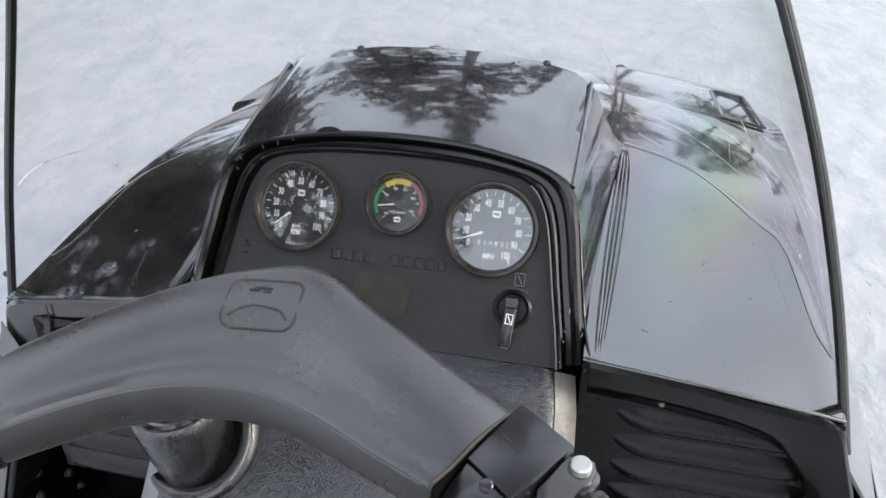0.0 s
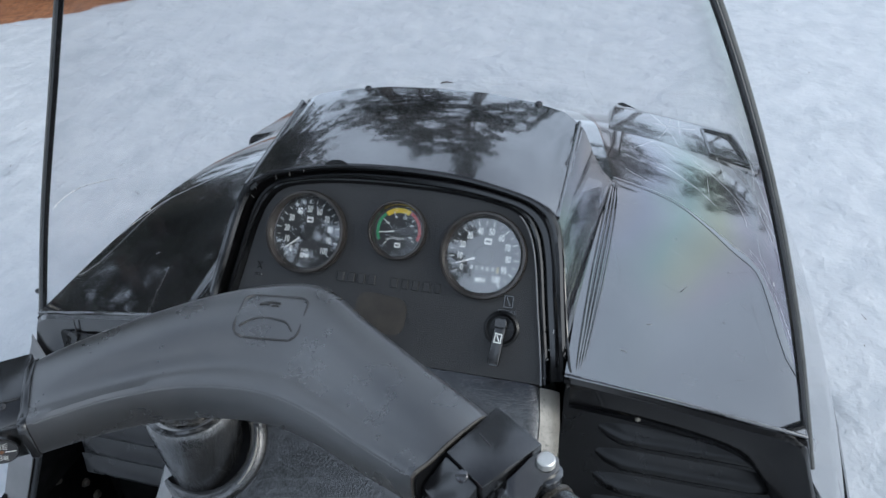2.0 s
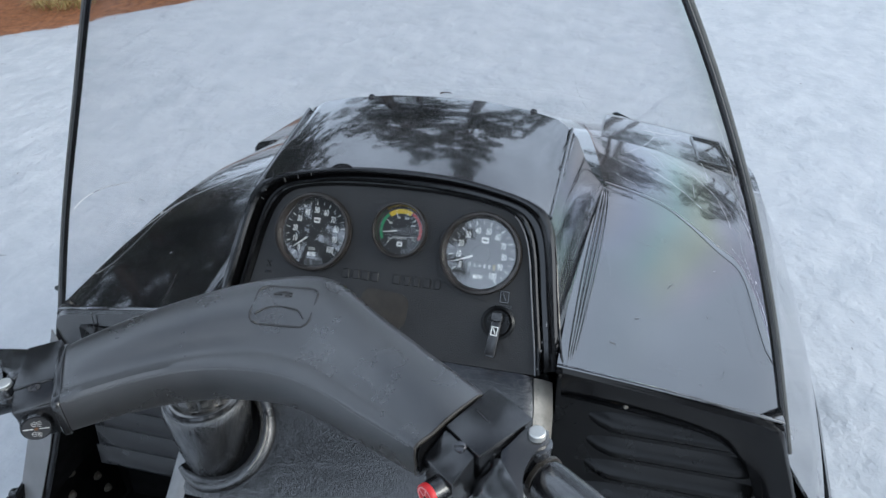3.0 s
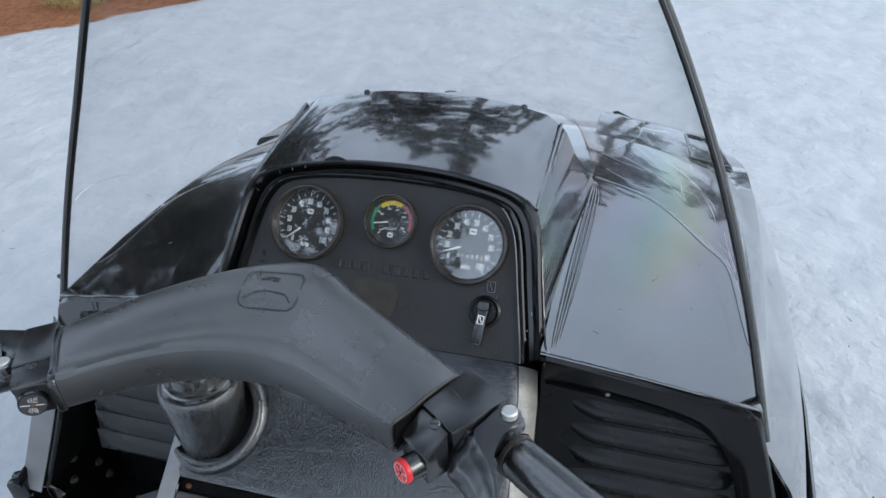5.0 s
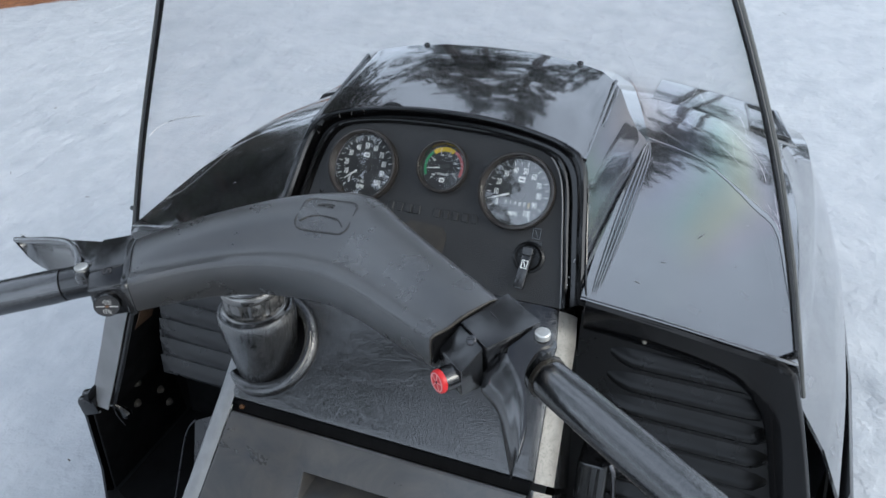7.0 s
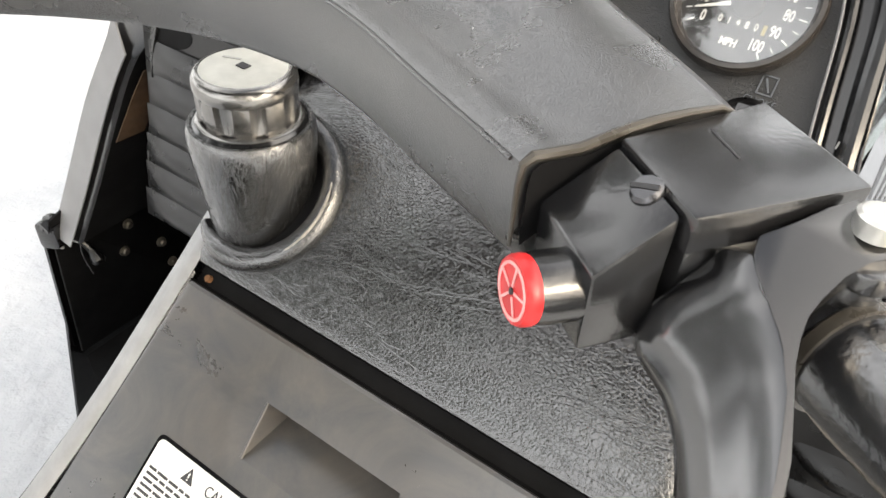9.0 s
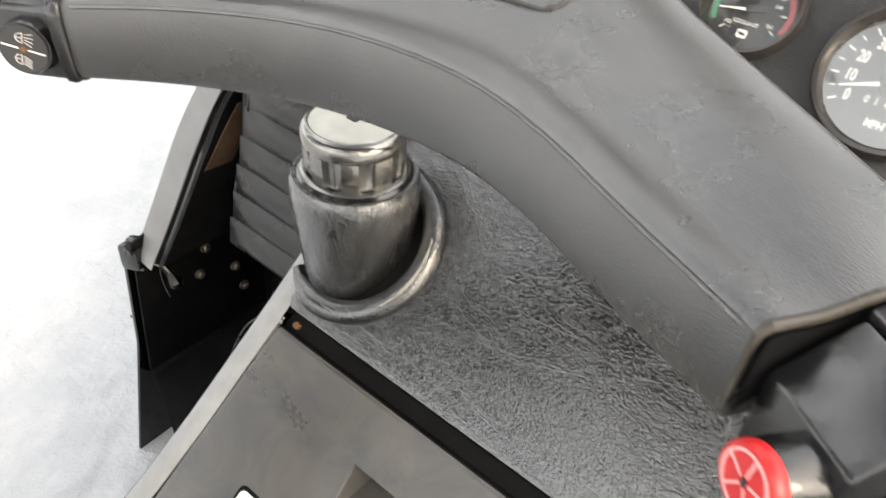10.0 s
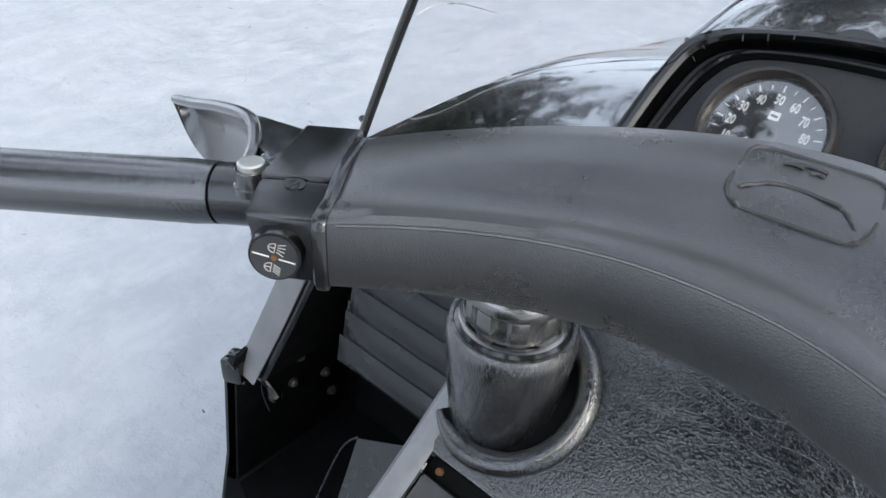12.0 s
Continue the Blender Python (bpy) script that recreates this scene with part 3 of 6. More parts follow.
def build_hood():
    bm = bmesh.new()
    stations = [p[0] for p in spline([(v, 0) for v in (0.455, 0.60, 0.72, 0.82, 0.95, 1.07, 1.25, 1.45, 1.62, 1.70)], 46)]
    cut = next(k for k, y in enumerate(stations) if y > 0.765)
    for s in (1, -1):
        grid([[(s * x, y, z) for x, z in hood_half(y, s)[2:]] for y in stations[:cut + 1]], bm=bm)
    rows = []
    for y in stations[cut:]:
        h = hood_half(y)
        rows.append([(-x, y, z) for x, z in hood_half(y, -1)[:0:-1]] + [(x, y, z) for x, z in h])
    grid(rows, bm=bm)
    bmesh.ops.remove_doubles(bm, verts=bm.verts[:], dist=0.0002)
    bmesh.ops.recalc_face_normals(bm, faces=bm.faces)
    bmesh.ops.solidify(bm, geom=bm.faces[:], thickness=0.003)
    hood = part("hood", bm, PAINT, sled, "gloss black fibreglass hood with faint scuffs", None, True, 40)
    for s in (1, -1):
        # raised headlight housing on the front of each pod
        sec = []
        for y, w0, w1, z0, z1 in ((0.990, 0.186, 0.418, 0.6075, 0.5535), (1.0, 0.186, 0.416, 0.6115, 0.5585), (1.125, 0.1875, 0.390, 0.5915, 0.5565), (1.137, 0.189, 0.388, 0.5885, 0.5535), (1.155, 0.192, 0.386, 0.576, 0.541), (1.32, 0.21, 0.37, 0.505, 0.465)):
            z0, z1 = (z0, z1) if s > 0 else (z0 - 0.014, z1 - 0.014)
            sec.append([(s * w0, y, z0 - 0.07), (s * w0, y, z0 - 0.006), (s * (w0 + 0.005), y, z0), (s * (0.5 * (w0 + w1)), y, 0.5 * (z0 + z1) + 0.002), (s * (w1 - 0.008), y, z1 + 0.0015), (s * (w1 - 0.002), y, z1 - 0.001), (s * w1, y, z1 - 0.008), (s * (w1 + 0.006), y, z1 - 0.07)])
        part("headlight_housing", grid(sec, thick=0.003), PAINT, hood, "gloss black raised housing on the hood", None, True, 24)
        # raised frame of the blank plate at the housing's outer end
        fr = [(0.345, 1.012, 0.5765), (0.404, 1.012, 0.5635), (0.381, 1.112, 0.5605), (0.335, 1.112, 0.5690)]
        if s > 0:
            part("plate_frame", tube([(s * x, y, z) for x, y, z in fr + fr[:2]], 0.0022, 6, False), PAINT, hood)
        # double bead that runs along the foot of the instrument cowl
        for dx, r in ((0.0, 0.0022), (0.0045, 0.0016), (0.0085, 0.0018), (0.0125, 0.0010)):
            pts = [(s * (0.1995 + dx * 0.45), 0.463, 0.6275 - 0.12 * dx), (s * (0.201 + dx), 0.60, 0.634 - 0.12 * dx), (s * (0.206 + dx * 0.9), 0.74, 0.639 - 0.1 * dx), (s * (0.208 + dx * 0.3), 0.79, 0.638)]
            part("bead", tube(spline(pts, 14), [r * 0.2, r * 0.8] + [r] * 10 + [r * 0.7, r * 0.2], 8), PAINT, hood)
        # rolled lip along the pod's rear edge; a black tube paints the shade under it
        edge = [(s * x, 0.4535, z - 0.0012) for x, z in hood_half(0.455, s)[2:12]]
        part("rear_lip", tube(edge, 0.0018, 8), PAINT, hood)
        part("gap_shade_tube", tube([(x, y - 0.0022, z - 0.0052) for x, y, z in edge], 0.0026, 6), DARK, hood)
        # pale scratches in the paint
        for x, y, ln, ang in ((0.297, 0.615, 0.016, 62), (0.262, 0.545, 0.005, 20), (0.335, 0.575, 0.003, 110), (0.24, 0.50, 0.006, -15), (0.345, 0.66, 0.003, 30)) if s > 0 else ((0.30, 0.56, 0.004, 40),):
            h = hood_half(y, s)
            part("paint_scratch", box(ln, 0.0008, 0.0004), STRIP, hood, "", pose(s * x, y, np.interp(x, [q[0] for q in h[:11]], [q[1] for q in h[:11]]) + 0.0002, 0, s * math.degrees(math.atan2(0.03, 0.2)), ang))
        # chips of red undercoat along the outer edge
        for y, ln in ((0.50, 0.018), (0.535, 0.007), (0.66, 0.006)):
            part("paint_chip", box(0.0016, ln, 0.0006, at=(s * (0.392 if s > 0 else 0.380), y, 0.6015 - (0.55 - y) * 0.03)), RUST if y < 0.52 else WHITE, hood)
    return hood


hood = build_hood()

DZ = radians(51)
DASHM = frame_of((0, 0.545, 0.689), (1, 0, 0), (0, math.cos(DZ), math.sin(DZ)))


def on_dash(x, v, h=0.0):
    return DASHM @ Vector((x, v, h))


# instrument cowl: arched housing round the dash
ARCH = [(0.0, 0.073), (0.06, 0.0705), (0.108, 0.0625), (0.144, 0.0525), (0.1645, 0.038), (0.1735, 0.010), (0.1805, -0.035), (0.1875, -0.080), (0.1925, -0.112)]
PANEL = [(0.0, 0.053), (0.055, 0.0515), (0.095, 0.047), (0.124, 0.039), (0.139, 0.022), (0.148, -0.005), (0.156, -0.05), (0.165, -0.10), (0.168, -0.122)]


def both(half):
    return [(-x, v) for x, v in half[:0:-1]] + list(half)


def build_cowl():
    back = [tuple(on_dash(x, v, 0.008)) for x, v in ARCH] + [(0.1985, 0.459, 0.6275)]
    front = [(0.0, 0.755, 0.763), (0.06, 0.753, 0.762), (0.112, 0.746, 0.758), (0.148, 0.737, 0.753), (0.166, 0.727, 0.745), (0.174, 0.728, 0.735), (0.184, 0.742, 0.702), (0.195, 0.765, 0.668), (0.204, 0.785, 0.648), (0.208, 0.79, 0.638)]
    ridge_lift = (0.008, 0.008, 0.006, 0.004, 0.002, 0, -0.002, -0.003, -0.002, 0)
    rows = []
    for k in range(9):
        f = k / 8
        half = []
        for a, b, up in zip(back, front, ridge_lift):
            p = np.array(a) * (1 - f) + np.array(b) * f
            p[2] += up * 4 * f * (1 - f)
            half.append(tuple(p))
        rows.append([(-x, y, z) for x, y, z in half[:0:-1]] + half)
    last = rows[-1]
    rows.append([(x, y + 0.003, z - 0.006) for x, y, z in last])
    rows.append([(x * 1.03, y + 0.03, min(z - 0.008, 0.625)) for x, y, z in last])
    cowl = part("instrument_cowl", grid(rows, thick=0.004), PAINT, sled, "gloss black arched instrument cowl reflecting trees", None, True, 34)
    # sharp ridge beads along the cowl's shoulders
    for s in (1, -1):
        pts = [on_dash(s * 0.1645, 0.038, 0.0095), (s * 0.1655, 0.66, 0.7375), (s * 0.1665, 0.727, 0.7465)]
        part("ridge", tube(spline(pts, 10), 0.0022, 8), PAINT, cowl)
    # windshield rivets on the front lip
    for x, y, z in ((-0.088, 0.747, 0.763), (0.118, 0.7445, 0.760)):
        part("rivet", lathe([(0.0, 0.0022), (0.0026, 0.0018), (0.0042, 0.0004), (0.0042, -0.006), (0, -0.006)], 14), GUNMETAL, cowl, "", Matrix.Translation((x, y, z - 0.002)))
    # moulded rim stepping down from the arch to the dash
    steps = ((0.0, 0.0085), (0.05, 0.0120), (0.16, 0.0134), (0.28, 0.0130), (0.38, 0.0105), (0.44, 0.004), (0.48, -0.004), (0.66, -0.004), (0.70, 0.003), (0.75, 0.0068), (0.82, 0.0078), (0.89, 0.0068), (0.95, 0.003), (1.0, -0.002))
    rows = []
    A, P = both(ARCH), both(PANEL)
    A, P = spline(A, 61), spline(P, 61)
    for f, h in steps:
        rows.append([tuple(on_dash(*(a * (1 - f) + p * f), h)) for a, p in zip(A, P)])
    part("dash_rim", grid(rows), RIM, cowl, "stepped black moulded rim with a scuffed edge", None, True, 30)
    # pale line painting the dash rim's edge highlight and wear, and the bright rolled edge of the arch running into the
    # pods
    part("rim_edge", tube([tuple(on_dash(p[0], p[1], 0.0064)) for p in P[42:]], 0.0008, 6), STRIP, cowl, "pale inner edge line, painted highlight and wear")
    for s in (1, -1):
        bend = [on_dash(s * 0.1735, 0.010, 0.0105), on_dash(s * 0.1805, -0.035, 0.0105), on_dash(s * 0.1875, -0.075, 0.0105), (s * 0.1945, 0.459, 0.6275), (s * 0.1995, 0.4535, 0.6225), (s * 0.210, 0.4515, 0.6195), (s * 0.235, 0.4505, 0.6165)]
        part("arch_edge", tube([tuple(p) for p in spline(bend, 30)], [0.0003, 0.0005, 0.0007, 0.0009, 0.0010] + [0.0011] * 22 + [0.0010, 0.0008, 0.0005], 8), RIM, cowl, "glossy rolled edge")
    rng = random.Random(5)
    for k in (0, 3, 4, 7):
        part("chip", box(rng.uniform(0.0005, 0.0010), rng.uniform(0.0015, 0.005), 0.0003), STRIP, cowl, "", DASHM @ pose(0.1725 + rng.uniform(-0.004, 0.003), -0.073 - 0.006 * k + rng.uniform(0, 0.004), 0.0129, 0, 0, rng.uniform(-40, 10)))
    # worn nicks on the left of the rim, and the small half-round tab over it
    for k in range(4, 9):
        a = Vector((-0.162 + 0.0024 * k, -0.012 + 0.0095 * k)) if k < 6 else Vector((-0.129 + 0.015 * (k - 6), 0.0488 + 0.0045 * (k - 6)))
        part("nick", box(0.0004, 0.0050 - 0.001 * (k % 3), 0.0006), TRIMGREY, cowl, "", DASHM @ pose(a.x, a.y, 0.0128, 0, 0, 88 - 8 * k if k < 6 else 25 - 6 * (k - 6)))
    tab = [(0.014 * math.cos(radians(a)), 0.0075 * math.sin(radians(a))) for a in range(0, 181, 15)]
    part("tab", prism(tab, 0, 0.002, 0.0005, 1), TRIM, cowl, "", DASHM @ pose(-0.064, 0.0655, 0.011, 0, 0, 3))
    return cowl


cowl = build_cowl()


# dash panel and what is set in it
def build_dash():
    bm = prism(list(reversed([tuple(p) for p in spline(both(PANEL), 49)])), -0.005, 0.0)
    dash = part("dash_panel", bm, DASH, sled, "grained black plastic dash panel with three round gauges", DASHM, True)
    bars = ((-0.051, 0.0075), (-0.0395, 0.0075), (-0.0285, 0.0075), (-0.0175, 0.0075), (0.0065, 0.0075), (0.018, 0.0065), (0.0290, 0.0065), (0.0405, 0.0075), (0.0520, 0.0065))
    for x, w in bars:
        part("raised_bar", box(w, 0.0100, 0.0022, 0.0006, 1, (x + 0.003, -0.0440, 0.0006)), DASH, dash)
    # small moulded symbols
    for x, v, kind in ((-0.139, -0.044, "cross"), (0.127, -0.0475, "box")):
        if kind == "cross":
            for a in (35, -35):
                part("moulded_mark", box(0.0011, 0.009, 0.0012, 0.0003, 1), TRIM, dash, "", pose(x, v, 0.0005, 0, 0, a))
            part("moulded_mark", box(0.008, 0.002, 0.001, 0.0003, 1), TRIM, dash, "", pose(x, v - 0.0095, 0.0005))
        else:
            for dx, dy, w, h in ((-0.0042, 0, 0.0010, 0.0115), (0.0042, 0, 0.0010, 0.0115), (0, 0.0055, 0.0085, 0.001), (0, -0.0055, 0.0085, 0.001)):
                part("moulded_mark", box(w, h, 0.0012), TRIM, dash, "", pose(x + dx, v + dy, 0.0004))
            part("moulded_mark", box(0.0012, 0.009, 0.0012), TRIM, dash, "", pose(x, v, 0.0004, 0, 0, 28))
    letters("choke_lettering", "CHOKE", 0.0055, TRIM, dash, pose(0.1265, -0.0575, 0.0006), 1.0)
    patch = rounded(0.054, 0.038, 0.012, 5)
    part("worn_sticker", prism(patch, 0, 0.0006), mat_simple("faded_sticker", (0.035, 0.03, 0.024), 0.4, 0, 0.3, 60), dash, "faded brown warning sticker", pose(-0.001, -0.0765, 0.0001, 0, 0, -4))
    return dash


dash = build_dash()


def gauge(name, x, v, r, label):
    """A round gauge: bezel, dial, glass. Returns its bezel, whose frame is the dial's."""
    bm = lathe([(r * 0.985, -0.004), (r, 0.005), (r * 0.99, 0.0100), (r * 0.965, 0.0122), (r * 0.91, 0.0124), (r * 0.875, 0.0100), (r * 0.85, 0.0060), (r * 0.835, 0.0035), (r * 0.835, -0.003)], 56)
    g = part(name, bm, BEZEL, sled, label, DASHM @ pose(x, v, 0), True, 40)
    part("dial", lathe([(0, 0.0006), (r * 0.845, 0.0006), (r * 0.845, -0.002), (0, -0.002)], 48), FACE, g, "black dial")
    part("glass", lathe([(0, 0.0052), (r * 0.5, 0.005), (r * 0.85, 0.0042)], 40), GLASS if r > 0.035 else DIM_GLASS, g, "clear domed glass").visible_shadow = False
    return g


def tick(g, ang, r0, r1, w, material=None):
    a = radians(ang)
    m = 0.5 * (r0 + r1)
    part("tick", box(r1 - r0, w, 0.0003), material or WHITE, g, "", pose(m * math.cos(a), m * math.sin(a), 0.0009, 0, 0, ang), False)


def badge(g, x, y, s):
    """The maker's badge as a plain pale shield with a dark bar."""
    part("badge", prism(rounded(s, s * 0.82, s * 0.16, 3), 0, 0.0003), WHITE, g, "", pose(x, y, 0.0008))
    part("badge_bar", prism(rounded(s * 0.66, s * 0.24, s * 0.1, 3), 0, 0.0002), INK, g, "", pose(x, y - s * 0.02, 0.0012, 0, 0, -8))


def needle(g, ang, r0, r1, w, material):
    a = radians(ang)
    bm = prism([(r0, -w), (r1, -w * 0.35), (r1, w * 0.35), (r0, w)], 0, 0.0007)
    part("needle", bm, material, g, "pale needle", pose(0, 0, 0.0026, 0, 0, ang))


def dial_numbers(g, start, r, size):
    for k in range(11):
        ang = start - 27 * k
        a = radians(ang)
        rr = r * (0.80 if k == 0 else 0.85 if k == 10 else 0.78)
        letters("numeral", str(10 * k), size, WHITE, g, pose(rr * 0.85 * math.cos(a), rr * 0.85 * math.sin(a), 0.0009), 0.62, 0.00022)
        tick(g, ang, r * 0.82, r * 0.94, 0.0009)
        if k < 10:
            tick(g, ang - 13.5, r * 0.84, r * 0.93, 0.0006)


def build_gauges():
    r = 0.0437
    tach = gauge("tachometer", -0.0900, -0.004, r, "round black tachometer with white numerals")
    dial_numbers(tach, 228, r * 0.84, 0.0094)
    letters("lettering", "X100", 0.0042, WHITE, tach, pose(-0.0015, -0.0185, 0.0009), 0.9)
    letters("lettering", "RPM", 0.0068, WHITE, tach, pose(-0.001, -0.0245, 0.0009), 0.75, 0.00015)
    badge(tach, 0.0005, 0.0135, 0.0072)
    needle(tach, 219, 0.010, 0.0285, 0.0011, WHITE)
    part("hub", lathe([(0, 0.004), (0.007, 0.0036), (0.0085, 0.0025), (0.0085, 0.0007)], 24), FACE, tach)
    sp = gauge("speedometer", 0.0970, -0.006, r, "round black speedometer with white numerals and odometer")
    dial_numbers(sp, 213, r * 0.84, 0.0094)
    letters("lettering", "MPH", 0.0068, WHITE, sp, pose(-0.001, -0.0245, 0.0009), 0.75, 0.00015)
    badge(sp, 0.0025, 0.0145, 0.0078)
    needle(sp, 201, 0.009, 0.029, 0.0012, WHITE)
    part("hub", lathe([(0, 0.004), (0.0085, 0.0036), (0.0098, 0.0025), (0.0098, 0.0007)], 24), FACE, sp)
    for k, d in enumerate("01480"):
        letters("odometer_digit", d, 0.0062, WHITE, sp, pose(-0.0108 + 0.0053 * k, -0.0125, 0.0012), 0.8)
    part("odometer_tenths", box(0.0022, 0.0058, 0.0003), OLDYELLOW, sp, "", pose(0.0152, -0.0128, 0.0011))
    rc = 0.0305
    co = gauge("coolant_gauge", 0.0070, 0.0085, rc, "small round coolant temperature gauge with coloured bands")
    for mat, a0, a1 in ((GREEN, 208, 133), (YELLOW, 131, 62), (BANDRED, 60, -22)):
        bm = bmesh.new()
        n = 14
        rows = [[(q * math.cos(radians(a0 + (a1 - a0) * i / n)), q * math.sin(radians(a0 + (a1 - a0) * i / n)), 0.0009) for i in range(n + 1)] for q in ((0.0185, 0.0235) if mat is YELLOW else (0.0205, 0.0235))]
        part("colour_band", grid(rows, bm=bm), mat, co)
    for ang in (226, 188, 148, 110, 74, 40, 6, -30):
        tick(co, ang, 0.0165, 0.0200, 0.0007)
    for txt, ang in (("180", 150), ("200", 108), ("220", 70), ("240", 26), ("260", -24), ("100", 222)):
        letters("numeral", txt, 0.0032, WHITE, co, pose(0.0145 * math.cos(radians(ang)), 0.0145 * math.sin(radians(ang)), 0.0009), 0.9)
    letters("lettering", "COOLANT", 0.0034, WHITE, co, pose(-0.0005, -0.0078, 0.0009), 0.95)
    badge(co, 0.0005, -0.0145, 0.0062)
    needle(co, 190, 0.003, 0.0195, 0.0008, WHITE)
    part("hub", box(0.012, 0.004, 0.001, 0.0004, 1, (0.002, 0.0008, 0.003)), INK, co, "", pose(0, 0, 0, 0, 0, 12))


build_gauges()


def build_choke():
    ch = part("choke_control", lathe([(0.0175, -0.001), (0.0175, 0.002), (0.015, 0.0035), (0.0125, 0.0025), (0.0125, 0.0045), (0, 0.0045)], 36), LOUVER, sled, "black choke lever with a white symbol", DASHM @ pose(0.1235, -0.0745, 0))
    part("lever", prism([(-0.0052, 0.006), (0.0052, 0.006), (0.0056, -0.034), (0.0046, -0.037), (-0.0046, -0.037), (-0.0056, -0.034)], 0.004, 0.014, 0.0014, 2), CONTROL, ch, "", pose(0, 0, 0, -8, 0, -4))
    part("cap", prism(rounded(0.0115, 0.009, 0.0018, 3, 0, 0.006), 0.012, 0.016, 0.0007, 1), CONTROL, ch)
    for dx, dy, w, h in ((-0.003, 0, 0.0009, 0.009), (0.003, 0, 0.0009, 0.009), (0, 0.0042, 0.0068, 0.0009), (0, -0.0042, 0.0068, 0.0009)):
        part("symbol_line", box(w, h, 0.0004), WHITE, ch, "", pose(-0.0005 + dx, -0.0085 + dy, 0.0158, -8, 0, -4))
    part("symbol_line", box(0.001, 0.0068, 0.0004), WHITE, ch, "", pose(-0.0005, -0.0085, 0.0158, -8, 0, 24))


build_choke()


# windshield: a clear curved sheet with black edge trim
CLEAREDGE = mat_simple("clear_sheet_cut_edge", (0.5, 0.52, 0.54), 0.3, 0, 0.2, 40)


def build_windshield():
    base = [(0.413, 0.461, 0.552), (0.400, 0.53, 0.602), (0.380, 0.668, 0.610), (0.351, 0.710, 0.6155), (0.286, 0.785, 0.623), (0.209, 0.81, 0.634), (0.183, 0.775, 0.725), (0.10, 0.768, 0.748), (0.0, 0.772, 0.752)]
    mid1 = [(0.370, 0.483, 0.70), (0.366, 0.548, 0.715), (0.348, 0.635, 0.728), (0.318, 0.688, 0.738), (0.266, 0.726, 0.748), (0.20, 0.745, 0.758), (0.15, 0.747, 0.78), (0.08, 0.744, 0.79), (0.0, 0.744, 0.795)]
    mid2 = [(0.318, 0.502, 0.84), (0.311, 0.556, 0.852), (0.294, 0.614, 0.865), (0.267, 0.657, 0.877), (0.222, 0.688, 0.888), (0.17, 0.705, 0.896), (0.12, 0.712, 0.903), (0.06, 0.714, 0.908), (0.0, 0.715, 0.91)]
    top1 = [(0.249, 0.514, 0.980), (0.241, 0.55, 0.992), (0.225, 0.596, 1.0), (0.2, 0.63, 1.01), (0.165, 0.654, 1.02), (0.125, 0.667, 1.03), (0.085, 0.673, 1.035), (0.04, 0.677, 1.04), (0.0, 0.678, 1.04)]
    top2 = [(0.167, 0.505, 1.10), (0.163, 0.53, 1.108), (0.152, 0.558, 1.115), (0.135, 0.58, 1.12), (0.112, 0.597, 1.125), (0.086, 0.608, 1.13), (0.06, 0.615, 1.132), (0.03, 0.619, 1.134), (0.0, 0.62, 1.135)]
    LEFT_EDGE = [
        [(0.404, 0.462, 0.562), (0.387, 0.53, 0.6025), (0.376, 0.655, 0.605), (0.353, 0.710, 0.608), (0.281, 0.785, 0.621)],
        [(0.369, 0.493, 0.70), (0.366, 0.548, 0.715), (0.348, 0.635, 0.728), (0.318, 0.688, 0.738), (0.266, 0.726, 0.748)],
        [(0.315, 0.510, 0.84), (0.311, 0.556, 0.852), (0.294, 0.614, 0.865), (0.267, 0.657, 0.877), (0.222, 0.688, 0.888)],
    ]
    rows = []
    for r in (base, mid1, mid2, top1, top2):
        half = [tuple(p) for p in spline(r, 20)]
        other = [tuple(p) for p in spline(LEFT_EDGE[len(rows)] + r[5:], 20)] if len(rows) < 3 else half
        rows.append([(-x, y, z) for x, y, z in other[:-1]] + half[::-1])
    cols = list(zip(*rows))
    fine = list(zip(*[[tuple(p) for p in spline(c, 17)] for c in cols]))
    ws = part("windshield", grid([list(r) for r in fine]), SHEET, sled, "clear scratched plastic windshield with black edging", None, True, 60)
    ws.visible_shadow = False
    for s in (1, -1):
        corner = [base[0], mid1[0], mid2[0]] if s > 0 else [r[0] for r in LEFT_EDGE]
        edge = [(s * p[0], p[1], p[2]) for p in spline(corner + [top1[0], top2[0]], 22)]
        part("edge_trim", tube(edge, 0.0034, 10), TRIM, ws, "black rubber edge trim")
        # grey tube: the snow-lit side of the black trim, put into its colour
        part("trim_back", tube([(x + s * 0.0030, y - 0.0006, z) for x, y, z in edge], 0.0024, 8), TRIMGREY, ws, "outer face of the trim, painted grey as snow-lit")
        foot = [(s * p[0], p[1], p[2] + 0.001) for p in spline(base[:6] if s > 0 else LEFT_EDGE[0] + base[5:6], 22)]
        part("base_bead", tube(foot, 0.0005, 6), CLEAREDGE, ws, "pale cut edge of the clear sheet")
        if s < 0:
            part("bolt", lathe([(0, 0.004), (0.0022, 0.0035), (0.0032, 0.0015), (0.0032, -0.006), (0, -0.006)], 12), TRIM, ws, "", frame_of((-0.402, 0.476, 0.608), (0, -1, 0), (0, 0, 1)))
    part("top_trim", tube([(-x, y, z) for x, y, z in top2] + top2[::-1][1:], 0.004, 8), TRIM, ws)
    # fine scratches across the sheet's lower corner, and a steel arc drawn as the sun's glint
    net = [[Vector(p) for p in r] for r in fine]
    nu, nv = len(net[0]) - 1, len(net) - 1

    def on_sheet(u, v):
        i, j = min(int(u * nu), nu - 1), min(int(v * nv), nv - 1)
        f, g = u * nu - i, v * nv - j
